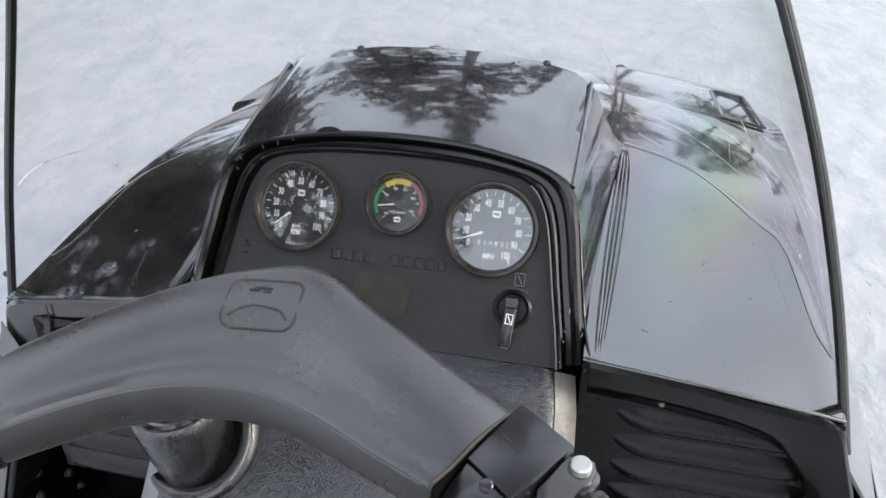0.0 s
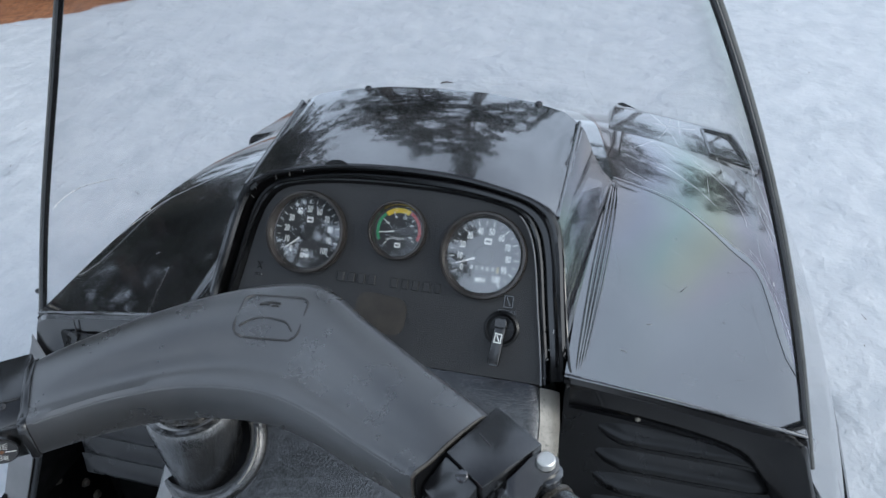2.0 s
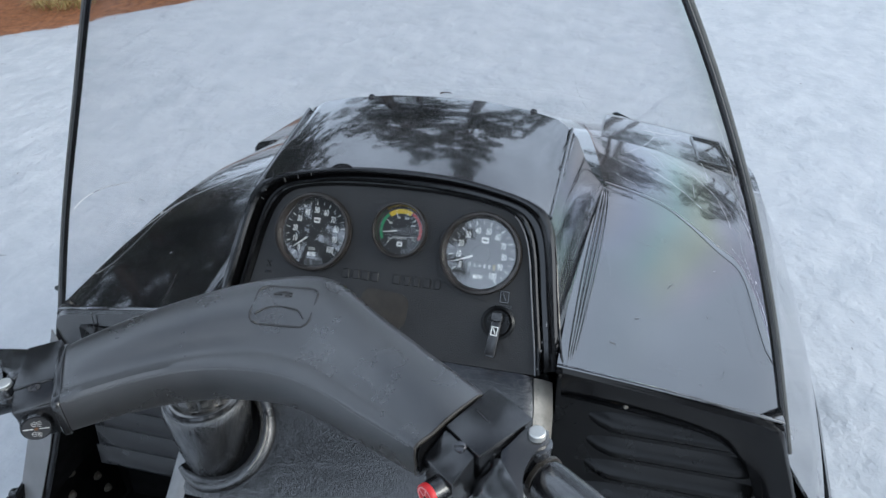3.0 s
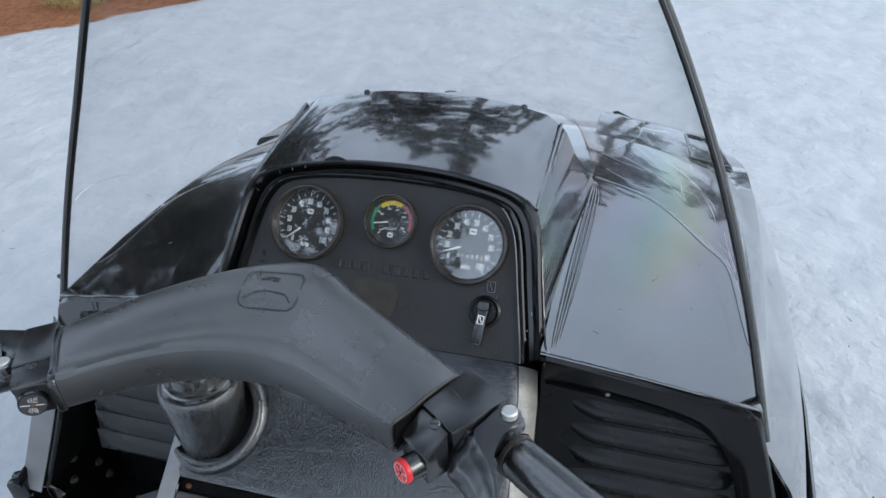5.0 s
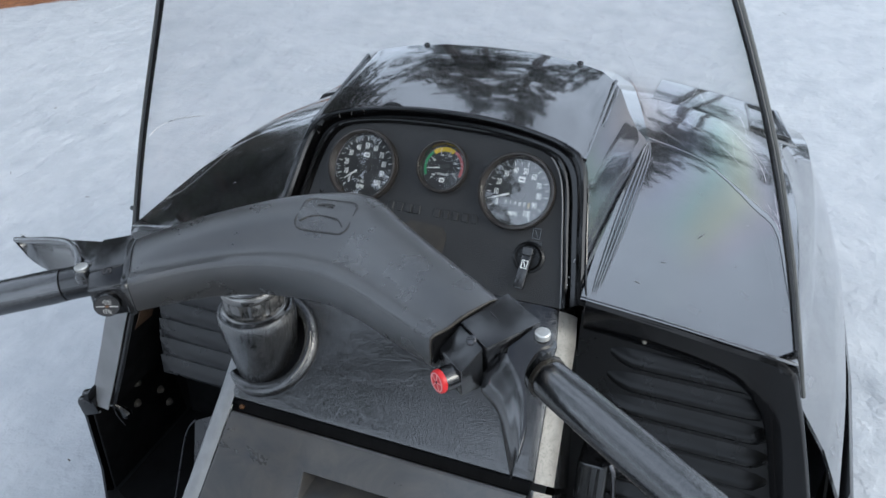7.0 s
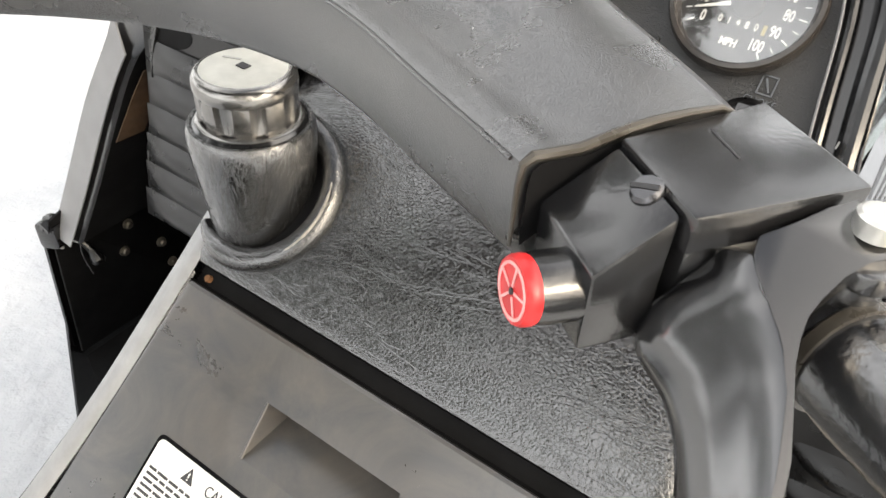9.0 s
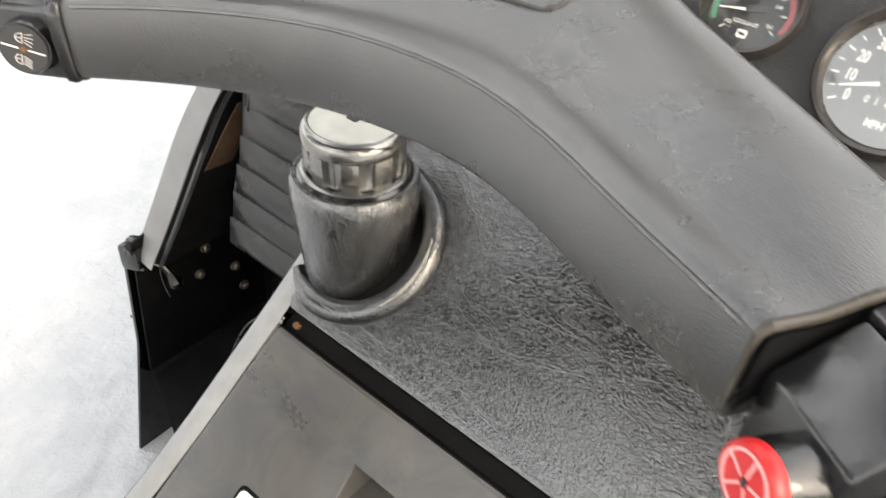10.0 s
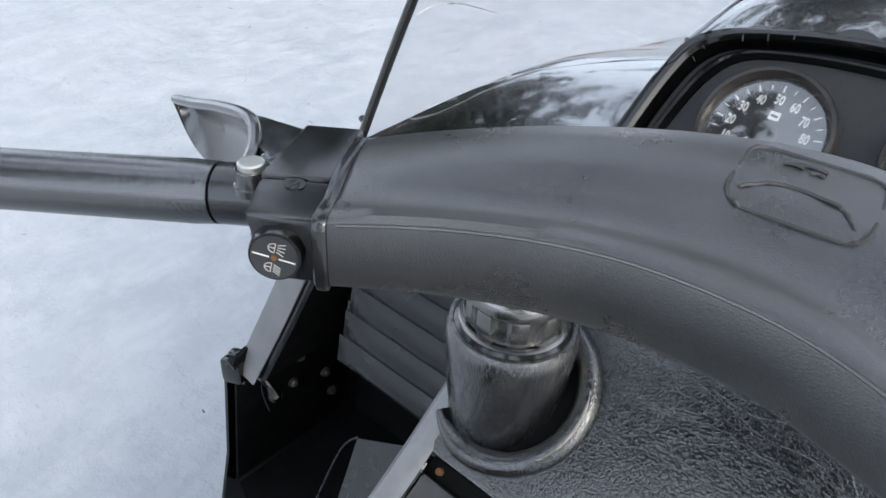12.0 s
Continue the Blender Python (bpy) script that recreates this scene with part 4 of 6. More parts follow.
        return net[j][i].lerp(net[j][i + 1], f).lerp(net[j + 1][i].lerp(net[j + 1][i + 1], f), g)

    rng = random.Random(4)
    for k in range(26):
        u0, v0 = rng.uniform(0.66, 0.93), rng.uniform(0.03, 0.30)
        du, dv, sag = rng.gauss(0, 0.05), rng.gauss(0, 0.06), rng.gauss(0, 0.006)
        pts = [on_sheet(min(0.99, max(0.01, u0 + du * q / 6 + sag * math.sin(math.pi * q / 6))), min(0.98, max(0.01, v0 + dv * q / 6))) for q in range(7)]
        part("scratch", tube(pts, rng.choice((0.00008, 0.0001, 0.00014)), 4), SCRATCH, ws)
    arc = spline([(-0.3685, 0.506, 0.7025), (-0.3692, 0.524, 0.7055), (-0.3690, 0.553, 0.7025), (-0.3685, 0.578, 0.695), (-0.3672, 0.613, 0.682)], 12)
    part("scratch", tube([tuple(p) for p in arc], [0.0003] + [0.0006] * 9 + [0.0004, 0.0002], 5), STEEL, ws, "bright arc drawn as the sun's glint along a scratch")
    return ws


windshield = build_windshield()


# rear opening under each pod: lip, flange, louvred panel, footwell wall
def build_side(s):
    def mx(pts):
        return [(s * x, y, z) for x, y, z in pts]
    inner = mx(spline([(0.196, 0.455, 0.585), (0.262, 0.458, 0.5755), (0.325, 0.456, 0.566), (0.362, 0.450, 0.553), (0.386, 0.44, 0.522), (0.402, 0.42, 0.47), (0.420, 0.394, 0.40), (0.438, 0.368, 0.335)], 30))
    tuck = 0.0 if s > 0 else 0.010
    outer = mx(spline([(0.196, 0.452, 0.626), (0.262, 0.452, 0.617), (0.340, 0.450, 0.6055), (0.394 - tuck, 0.449, 0.596), (0.413 - tuck, 0.446, 0.556), (0.436, 0.424, 0.485), (0.456, 0.396, 0.41), (0.474, 0.366, 0.335)], 30))
    rows = []
    for f, dy in ((0.0, 0.012), (0.0, 0.0), (0.08, -0.004), (0.5, -0.006), (0.9, -0.004), (1.0, 0.0)):
        rows.append([(a[0] * (1 - f) + b[0] * f, a[1] * (1 - f) + b[1] * f + dy, a[2] * (1 - f) + b[2] * f) for a, b in zip(outer, inner)])
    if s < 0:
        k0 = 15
        # grey stands in for the snow that the left black flange mirrors
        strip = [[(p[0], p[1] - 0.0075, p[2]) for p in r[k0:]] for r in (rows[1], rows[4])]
        part("edge_reflection", grid(strip, thick=0.0015), STRIP, sled, "strip painted grey for the reflection along the hood's rear edge")
    fl = part("opening_flange", grid(rows), EDGE if s > 0 else EDGE_LIT, sled, "satin black flange round the louvred opening", None, True, 40)
    part("opening_return", grid([rows[-1], [(p[0], p[1] + (0.018 if s > 0 else 0.095), p[2]) for p in rows[-1]]]), DARK, fl, "dark inner return of the opening")
    if s > 0:
        part("rivet", lathe([(0, 0.0018), (0.0018, 0.0014), (0.0026, 0), (0.0026, -0.002), (0, -0.002)], 12), DULLBOLT, fl, "", frame_of((s * 0.259, 0.451, 0.588), (1, 0, 0), (0, 0.3, 1)))
    # louvred panel, leaning a little, set back in the opening
    def pan(x, z, d=0.0):
        return (s * x, (0.474 if s > 0 else 0.445) - 0.16 * (0.58 - z) - d, z)
    rows = [[pan(x, z) for x in (0.19, 0.30, 0.36, xo)] for z, xo in (((0.592, 0.375), (0.55, 0.40), (0.45, 0.432), (0.30, 0.455), (0.284, 0.456)) if s > 0 else ((0.585, 0.335), (0.55, 0.346), (0.45, 0.370), (0.40, 0.372), (0.380, 0.352)))]
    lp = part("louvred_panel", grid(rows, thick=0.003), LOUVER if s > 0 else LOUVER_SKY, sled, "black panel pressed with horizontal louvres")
    for k in range(9 if s > 0 else 6):
        z0 = 0.562 - 0.0305 * k
        x0, x1 = (0.222, 0.395 + 0.004 * k) if s > 0 else (0.20, 0.352 + 0.0046 * k)
        rows = []
        for j in range(6):
            g = j / 5
            prof = math.sin(math.pi * min(1, g * 1.06)) ** 0.7 * (0.012 if s > 0 else 0.006) if g < 0.95 else 0.0
            row = []
            for i in range(13):
                e = i / 12
                taper = min(1, e / 0.16, (1 - e) / (0.10 if s > 0 else 0.25)) ** 0.6 if 0 < e < 1 else 0
                row.append(pan(x0 + (x1 - x0) * e, z0 - (0.027 * g * (0.35 + 0.65 * taper) + 0.004 * (1 - taper) if s > 0 else 0.0305 * g), 0.0015 + prof * taper * (0.55 + 0.75 * g)))
            rows.append(row)
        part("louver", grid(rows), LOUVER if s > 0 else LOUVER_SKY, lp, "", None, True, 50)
    # outer belly pan and footwell floor
    wall = []
    flare = 0.0 if s > 0 else 1.0  # the left pan's rear corner spreads towards the ground
    for d, z, lift, more in ((-0.012, 0.352, 0.03, 0.0), (0.0, 0.356, 0.03, 0.0), (0.008, 0.340, 0.03, 0.0), (0.010, 0.2, 0.0, 0.012), (-0.02, -0.05, 0.0, 0.074)):
        wall.append([(s * (x + d + flare * more * max(0.0, 1 - (y - 0.347) / 0.55)), y - flare * more * 0.55 * (y < 0.4), z + (lift if 0.45 < y < 1.3 else 0.0)) for y, x in ((0.347, 0.472), (0.44, 0.486), (0.5, 0.504), (0.7, 0.514), (0.9, 0.513), (1.05, 0.505), (1.2, 0.48), (1.5, 0.38), (1.68, 0.2))])
    bp = part("belly_pan", grid(wall, thick=0.004), EDGE, sled, "black belly pan side", None, True, 40)
    # near-black colour stands in for the footwell's deep shade
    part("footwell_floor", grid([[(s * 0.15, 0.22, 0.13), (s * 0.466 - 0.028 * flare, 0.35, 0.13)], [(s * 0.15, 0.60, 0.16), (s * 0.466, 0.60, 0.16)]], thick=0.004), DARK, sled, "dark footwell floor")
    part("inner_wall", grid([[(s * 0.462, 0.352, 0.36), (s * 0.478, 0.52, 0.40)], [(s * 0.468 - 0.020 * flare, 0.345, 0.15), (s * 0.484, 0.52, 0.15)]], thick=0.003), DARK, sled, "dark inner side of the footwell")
    # latch bracket at the flange's foot
    br = part("latch_bracket", prism(rounded(0.024, 0.030, 0.005, 3), -0.004, 0.006, 0.002, 2), TRIM, sled, "small black hood latch bracket", frame_of((s * 0.472, 0.352, 0.338), (s * 0.9, -0.35, -0.1), (0.1 * s, 0.1, 1)))
    part("latch_catch", box(0.012, 0.016, 0.012, 0.003, 2, (0.0, 0.012, 0.008)), TRIM, br)
    if s > 0:
        part("latch_arm", tube([(0.0, -0.012, 0.006), (0.02, -0.024, 0.006), (0.034, -0.034, 0.004)], 0.005, 8), TRIM, br)
    else:
        part("latch_arm", tube(spline([(-0.004, -0.006, 0.004), (-0.022, -0.010, 0.012), (-0.033, -0.022, 0.014), (-0.042, -0.037, 0.012)], 12), [0.004] * 8 + [0.005, 0.007, 0.0075, 0.005], 10), LOUVER, br, "black toggle arm hanging inside")
        part("latch_spring", tube(spline([(-0.026, 0.006, 0.008), (-0.031, -0.004, 0.006), (-0.030, -0.018, 0.004), (-0.032, -0.034, 0.004), (-0.036, -0.046, 0.004)], 14), 0.0006, 6), GREYPAN, br, "thin grey spring wire")
        part("latch_lip", tube([(-0.011, -0.0145, 0.001), (0.0, -0.0155, 0.001), (0.011, -0.0135, 0.001)], 0.0016, 8), STRIP, br, "worn grey lip")
    for y, z in ((0.437, 0.30), (0.472, 0.250), (0.480, 0.213), (0.424, 0.268)):
        part("bolt", lathe([(0, 0.005), (0.003, 0.0048), (0.0048, 0.003), (0.0048, 0.0), (0.0066, 0.0), (0.0066, -0.002), (0, -0.002)], 10), DULLBOLT, bp, "", frame_of((s * 0.470, y, z), (0, -s, 0), (0, 0, 1)))
    part("back_wall", grid([[(s * 0.17, 0.52, 0.592), (s * 0.385, 0.52, 0.592)], [(s * 0.17, 0.52, 0.53), (s * 0.425, 0.52, 0.53)], [(s * 0.17, 0.52, 0.14), (s * 0.47, 0.52, 0.14)]], thick=0.003), DARK, sled, "dark back wall of the footwell")
    if s < 0:
        sp = part("side_panel", grid([[(-0.20, 0.402, 0.385), (-0.27, 0.402, 0.345), (-0.335, 0.402, 0.302)], [(-0.20, 0.35, 0.31), (-0.27, 0.358, 0.255), (-0.338, 0.372, 0.22)], [(-0.20, 0.27, 0.20), (-0.27, 0.30, 0.17), (-0.343, 0.33, 0.15)]], thick=0.002), GREYPAN, sled, "dull grey side panel low in the footwell")
        part("wire", tube(spline([(-0.336, 0.402, 0.303), (-0.356, 0.394, 0.272), (-0.363, 0.355, 0.20), (-0.366, 0.331, 0.157)], 16), 0.0012, 6), GREYPAN, sp, "thin grey wire")
        part("crack", tube([(-0.332, 0.4435, 0.610), (-0.3335, 0.4432, 0.596), (-0.3375, 0.443, 0.583)], [0.0004, 0.0009, 0.0005], 6), INK, fl)
        # flat dark disc paints the shade of an oval opening
        hole = [(0.026 * math.cos(radians(q)), 0.0125 * math.sin(radians(q))) for q in range(0, 360, 18)]
        part("painted_opening", prism(hole, -0.001, 0.0008), DARK, fl, "dark oval disc painted as an opening", frame_of((-0.322, 0.4445, 0.573), (1, 0.02, 0.16), (0, 0.2, 1)))
        part("brown_patch", grid([mx([(0.380, 0.446, 0.520), (0.390, 0.435, 0.495), (0.403, 0.414, 0.450)]), mx([(0.377, 0.476, 0.520), (0.387, 0.465, 0.495), (0.400, 0.444, 0.450)])], thick=0.001), BROWN, fl, "dull brown patch")
    else:
        hs = part("steering_linkage", prism(rounded(0.034, 0.05, 0.006, 3), -0.12, 0.02, 0.003, 2), TRIM, sled, "black ribbed steering housing in the footwell", pose(0.228, 0.425, 0.41, -12, 0, 0))
        for dx in (-0.010, -0.002, 0.007):
            part("rib", tube([(dx, -0.0262, 0.016), (dx, -0.0272, -0.05), (dx, -0.0262, -0.118)], 0.0016, 6), TRIM, hs)
        part("bolt", lathe([(0, 0.006), (0.0045, 0.0055), (0.0062, 0.003), (0.0062, -0.002), (0, -0.002)], 6), BRASS, hs, "brassy bolt head", pose(0.021, -0.012, 0.021))
        part("rod", tube(spline([(0.012, -0.02, 0.02), (0.022, -0.035, 0.03), (0.03, -0.03, -0.04), (0.03, -0.02, -0.12)], 12), 0.003, 8), GUNMETAL, hs, "thin metal rod")
    # cables and a brown hose inside the left footwell
    if s > 0:
        part("hose", tube(spline(mx([(0.40, 0.47, 0.50), (0.425, 0.45, 0.42), (0.44, 0.44, 0.34), (0.44, 0.46, 0.24)]), 14), 0.009, 8), DARK, sled, "black hose in the footwell")
    part("cable", tube(spline(mx([(0.27, 0.47, 0.30), (0.31, 0.41, 0.26), (0.33, 0.36, 0.20), (0.34, 0.31, 0.15)]), 14), 0.0028, 6), EDGE, sled, "thin black cable")
    part("cable", tube(spline(mx([(0.24, 0.47, 0.33), (0.27, 0.40, 0.27), (0.30, 0.35, 0.20), (0.30, 0.31, 0.15)]), 14), 0.0022, 6), EDGE, sled, "thin black cable")


build_side(1)
build_side(-1)
# front bumper shell closing the nose
part("nose_pan", grid([[(x, 1.70 - 0.9 * x * x, 0.28) for x in np.linspace(-0.22, 0.22, 9)], [(x, 1.72 - 0.9 * x * x, -0.05) for x in np.linspace(-0.22, 0.22, 9)]], thick=0.01), EDGE, sled, "black nose pan")


# console: sloping vinyl moulding with the fuel neck, and the storage lid below a groove
CS = radians(38)
CONM = frame_of((0, 0.3235, 0.480), (1, 0, 0), (0, math.cos(CS), math.sin(CS)))  # y runs up the slope, z out of it


def con(x, v, h=0.0):
    return tuple(CONM @ Vector((x, v, h)))


def console_section(half, steep=False):
    """Half section (x, height) of the console: flat top, rounded shoulder, side."""
    if steep:
        return [(0, 0.0), (half * 0.5, 0.0), (half - 0.016, 0.0), (half - 0.010, -0.0004), (half - 0.0045, -0.0022), (half + 0.006, -0.0055), (half + 0.0160, -0.0095), (half + 0.0212, -0.0165), (half + 0.0205, -0.06), (half + 0.020, -0.26)]
    return [(0, 0.0), (half * 0.5, 0.0), (half - 0.016, 0.0), (half - 0.010, -0.0006), (half - 0.004, -0.0028), (half + 0.004, -0.0072), (half + 0.011, -0.0125), (half + 0.0142, -0.0195), (half + 0.015, -0.06), (half + 0.015, -0.26)]


def build_console():
    rows = []
    for v, half, dip in ((0.192, 0.168, -0.004), (0.186, 0.170, 0.0), (0.15, 0.175, 0.0), (0.10, 0.178, 0.0), (0.05, 0.181, 0.0), (0.012, 0.184, 0.0), (0.005, 0.184, -0.002), (0.003, 0.184, -0.012)):
        h = console_section(half)
        left = console_section(half, True)
        rows.append([con(-x, v, z + dip) for x, z in left[:0:-1]] + [con(x, v, z + dip) for x, z in h])
    co = part("console", grid(rows), VINYL, sled, "glossy black embossed vinyl console", None, True, 40)
    band = []
    for v, half in ((0.182, 0.1705), (0.15, 0.175), (0.10, 0.178), (0.05, 0.181), (0.004, 0.184)):
        band.append([con(x + 0.0004, v, z + 0.0014) for x, z in console_section(half)[4:8]])
    part("edge_band", grid(band, thick=0.0006), FADED, co, "pale faded vinyl edge band with fine cracks")
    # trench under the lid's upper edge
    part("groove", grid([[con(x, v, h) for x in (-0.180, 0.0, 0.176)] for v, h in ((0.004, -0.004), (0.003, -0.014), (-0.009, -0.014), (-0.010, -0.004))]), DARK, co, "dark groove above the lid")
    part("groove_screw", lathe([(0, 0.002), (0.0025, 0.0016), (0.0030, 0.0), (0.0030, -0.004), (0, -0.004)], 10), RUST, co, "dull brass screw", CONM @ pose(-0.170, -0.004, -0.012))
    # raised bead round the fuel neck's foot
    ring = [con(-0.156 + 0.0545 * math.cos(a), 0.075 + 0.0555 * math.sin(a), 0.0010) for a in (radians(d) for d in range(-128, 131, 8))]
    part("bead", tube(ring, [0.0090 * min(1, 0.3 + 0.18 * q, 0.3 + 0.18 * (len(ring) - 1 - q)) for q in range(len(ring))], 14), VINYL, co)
    # flat dark sheet paints the shade between neck and bead
    part("recess_shade", grid([[con(-0.156 + q * math.cos(a), 0.074 + q * math.sin(a), h) for a in (radians(d) for d in range(-128, 131, 8))] for q, h in ((0.051, 0.004), (0.049, 0.0012), (0.036, 0.001))]), DARK, co)
    # pale tube on the sunward crest: a painted highlight as well as wear
    worn = [con(-0.156 + 0.0570 * math.cos(a), 0.075 + 0.0580 * math.sin(a), 0.0088) for a in (radians(d) for d in range(-38, 32, 5))]
    part("crest_highlight", tube(worn, [0.0003] + [0.0009] * 3 + [0.0014] * 7 + [0.0009] * 2 + [0.0003], 6), FADED, co, "pale worn crest of the bead with a painted highlight")
    return co


console = build_console()


def build_neck():
    bm = lathe([(0.0365, -0.104), (0.0385, -0.08), (0.0418, -0.05), (0.0438, -0.026), (0.0440, -0.016), (0.0432, -0.009), (0.0415, -0.006), (0.0390, -0.006), (0.0375, -0.009), (0.037, -0.016), (0.0, -0.016)], 48)
    nk = part("fuel_neck", bm, NECK, sled, "glossy black vinyl-covered fuel filler neck", pose(-0.159, 0.379, 0.591, 0, 0, 0))
    part("collar", lathe([(0.0385, -0.012), (0.0385, -0.006), (0.0365, -0.004), (0.0345, -0.004), (0.0345, -0.012)], 48), TRIM, nk)
    part("cap_seat", lathe([(0.0335, -0.009), (0.0362, -0.006), (0.0362, -0.0035), (0.0345, -0.0025), (0.0325, -0.0025)], 48), CAPMETAL, nk, "chromed seat ring under the cap")
    prof = ((0.0320, -0.006, 0), (0.0330, -0.0040, 1), (0.0338, 0.0170, 1), (0.0336, 0.0183, 0.6), (0.0340, 0.0191, 0), (0.0345, 0.0225, 0), (0.0339, 0.0270, 0), (0.0318, 0.0300, 0), (0.0300, 0.0309, 0), (0.0285, 0.0311, 0))
    rows = []
    for r, z, flat in prof:
        row = []
        for k in range(80):
            dent = 0.0020 * flat * (1 if math.sin(2 * math.pi * k / 80 * 9) > 0.45 else 0)
            row.append(((r - dent) * math.cos(2 * math.pi * k / 80), (r - dent) * math.sin(2 * math.pi * k / 80), z))
        rows.append(row)
    part("fuel_cap", grid(rows, close_u=True), CAPMETAL, nk, "dark chromed fuel cap with a pale worn top", None, True, 35)
    part("cap_disc", lathe([(0, 0.0317), (0.026, 0.0315), (0.0288, 0.0309), (0.0290, 0.0295)], 40), CAPTOP, nk, "pale worn cap top")
    part("vent_hole", box(0.008, 0.006, 0.0008, 0, 1, (0, 0, 0.0321)), INK, nk)
    part("cap_scratch", box(0.013, 0.002, 0.0004, 0, 1, (-0.012, 0.008, 0.0319)), mat_simple("scuff_grey", (0.4, 0.4, 0.38), 0.5), nk, "", pose(0, 0, 0, 0, 0, 20))


build_neck()


def build_lid():
    bm, rows = bmesh.new(), []
    for v, half, h in ((-0.010, 0.176, -0.012), (-0.0105, 0.176, -0.002), (-0.013, 0.176, 0.0), (-0.051, 0.178, 0.0), (-0.090, 0.180, 0.0), (-0.20, 0.185, 0.0), (-0.30, 0.187, -0.004), (-0.33, 0.187, -0.03)):
        xl, xr = -0.066 - (v + 0.051) * 0.077, 0.044 - (v + 0.051) * 0.1
        e = [(-half, -0.006), (0.001 - half, -0.0015), (0.006 - half, 0), (xl, 0), (xr, 0), (half - 0.006, 0), (half - 0.001, -0.0015), (half, -0.006)]
        rows.append([bm.verts.new(con(x, v, z + h)) for x, z in e])
    for i, (p, q) in enumerate(zip(rows, rows[1:])):
        for k in range(7):
            if (i, k) != (3, 3):
                bm.faces.new((p[k], p[k + 1], q[k + 1], q[k]))
    lid = part("storage_lid", bm, LID, sled, "flat satin black storage lid with a recessed pull")
    side = []
    for v in (-0.004, -0.06, -0.1, -0.15, -0.2, -0.25, -0.33):
        half = 0.184 + 0.007 * (-v / 0.2) + 0.45 * max(0.0, -v - 0.08) ** 2
        h = [(half - 0.006, -0.006), (half - 0.003, -0.0038), (half + 0.004, -0.0072), (half + 0.011, -0.0125), (half + 0.0142, -0.0195), (half + 0.015, -0.06), (half + 0.015, -0.30)]
        side.append((v, h))
    for s in (1, -1):
        if s < 0:
            side = [(v, [h[0], (h[1][0], -0.0038), (h[2][0] + 0.002, -0.0060), (h[3][0] + 0.005, -0.0095), (h[4][0] + 0.007, -0.0165)] + [(x + 0.0055, z) for x, z in h[5:]]) for v, h in side]
        part("console_side", grid([[con(s * x, v, z) for x, z in h] for v, h in side]), VINYL, lid, "glossy black vinyl side of the console")
        if s > 0:
            part("edge_band", grid([[con(x + 0.0004, v, z + 0.0014) for x, z in h[1:5]] for v, h in side], thick=0.0006), FADED, lid, "pale faded vinyl edge band")
        else:
            band = []
            for v in (0.085, 0.04, 0.0, -0.06, -0.1, -0.15, -0.2, -0.25, -0.33):
                half = 0.184 - 0.025 * v + 0.45 * max(0.0, -v - 0.08) ** 2 if v < 0 else 0.184
                band.append([con(-x, v, z) for x, z in ((half - 0.0048, -0.0036), (half - 0.0005, -0.0024), (half + 0.006, -0.0042), (half + 0.0162, -0.0082), (half + 0.0218, -0.0158))])
            part("edge_band", grid(band, thick=0.0008), PALE, lid, "pale grey faded vinyl edge band")
    # recessed pull: a wedge, deepest under its upper edge
    bm = bmesh.new()
    tl, tr, bl, br = (bm.verts.new(con(x, v, 0.0)) for x, v in ((-0.066, -0.051), (0.044, -0.051), (-0.063, -0.090), (0.0479, -0.090)))
    dl, dr = bm.verts.new(con(-0.060, -0.054, -0.024)), bm.verts.new(con(0.040, -0.054, -0.024))
    for q in ((tl, tr, dr, dl), (dl, dr, br, bl), (tl, dl, bl), (tr, br, dr)):
        bm.faces.new(q)
    part("pull", bm, LID, lid, "recessed finger pull", None, False)
    part("pull_rim", tube([con(-0.066, -0.051, 0.0004), con(-0.0645, -0.070, 0.0006), con(-0.063, -0.090, 0.0004)], 0.0012, 6), LID, lid, "worn rim")
    # caution label: a pale plate with lettering and bars for what cannot be read
    lab = part("caution_label", prism(rounded(0.118, 0.062, 0.004, 3), 0, 0.0008), LABELW, lid, "white caution label with black print", CONM @ pose(-0.066, -0.141, 0.0004, 0, 0, 0))
    part("label_border", prism(rounded(0.1235, 0.0675, 0.005, 3), -0.0006, 0.0), EDGE, lab, "grey raised border")
    part("warning_triangle", prism([(-0.0056, -0.0040), (0.0056, -0.0040), (0, 0.0062)], 0, 0.0003), INK, lab, "", pose(-0.024, 0.0215, 0.0008))
    letters("lettering", "!", 0.0075, LABELW, lab, pose(-0.024, 0.0212, 0.0013), 1.2)
    letters("lettering", "CAUTION", 0.0108, INK, lab, pose(0.012, 0.0215, 0.0010), 0.82)
    rng = random.Random(7)
    for k in range(10):
        x = -0.0555
        while x < 0.05:
            w = min(rng.uniform(0.004, 0.013), 0.055 - x)
            part("print_bar", box(w, 0.0019, 0.0003), INK, lab, "", pose(x + w / 2, 0.0115 - 0.0041 * k, 0.0009))
            x += w + 0.0014
            if rng.random() < 0.06:
                break
    return lid


build_lid()


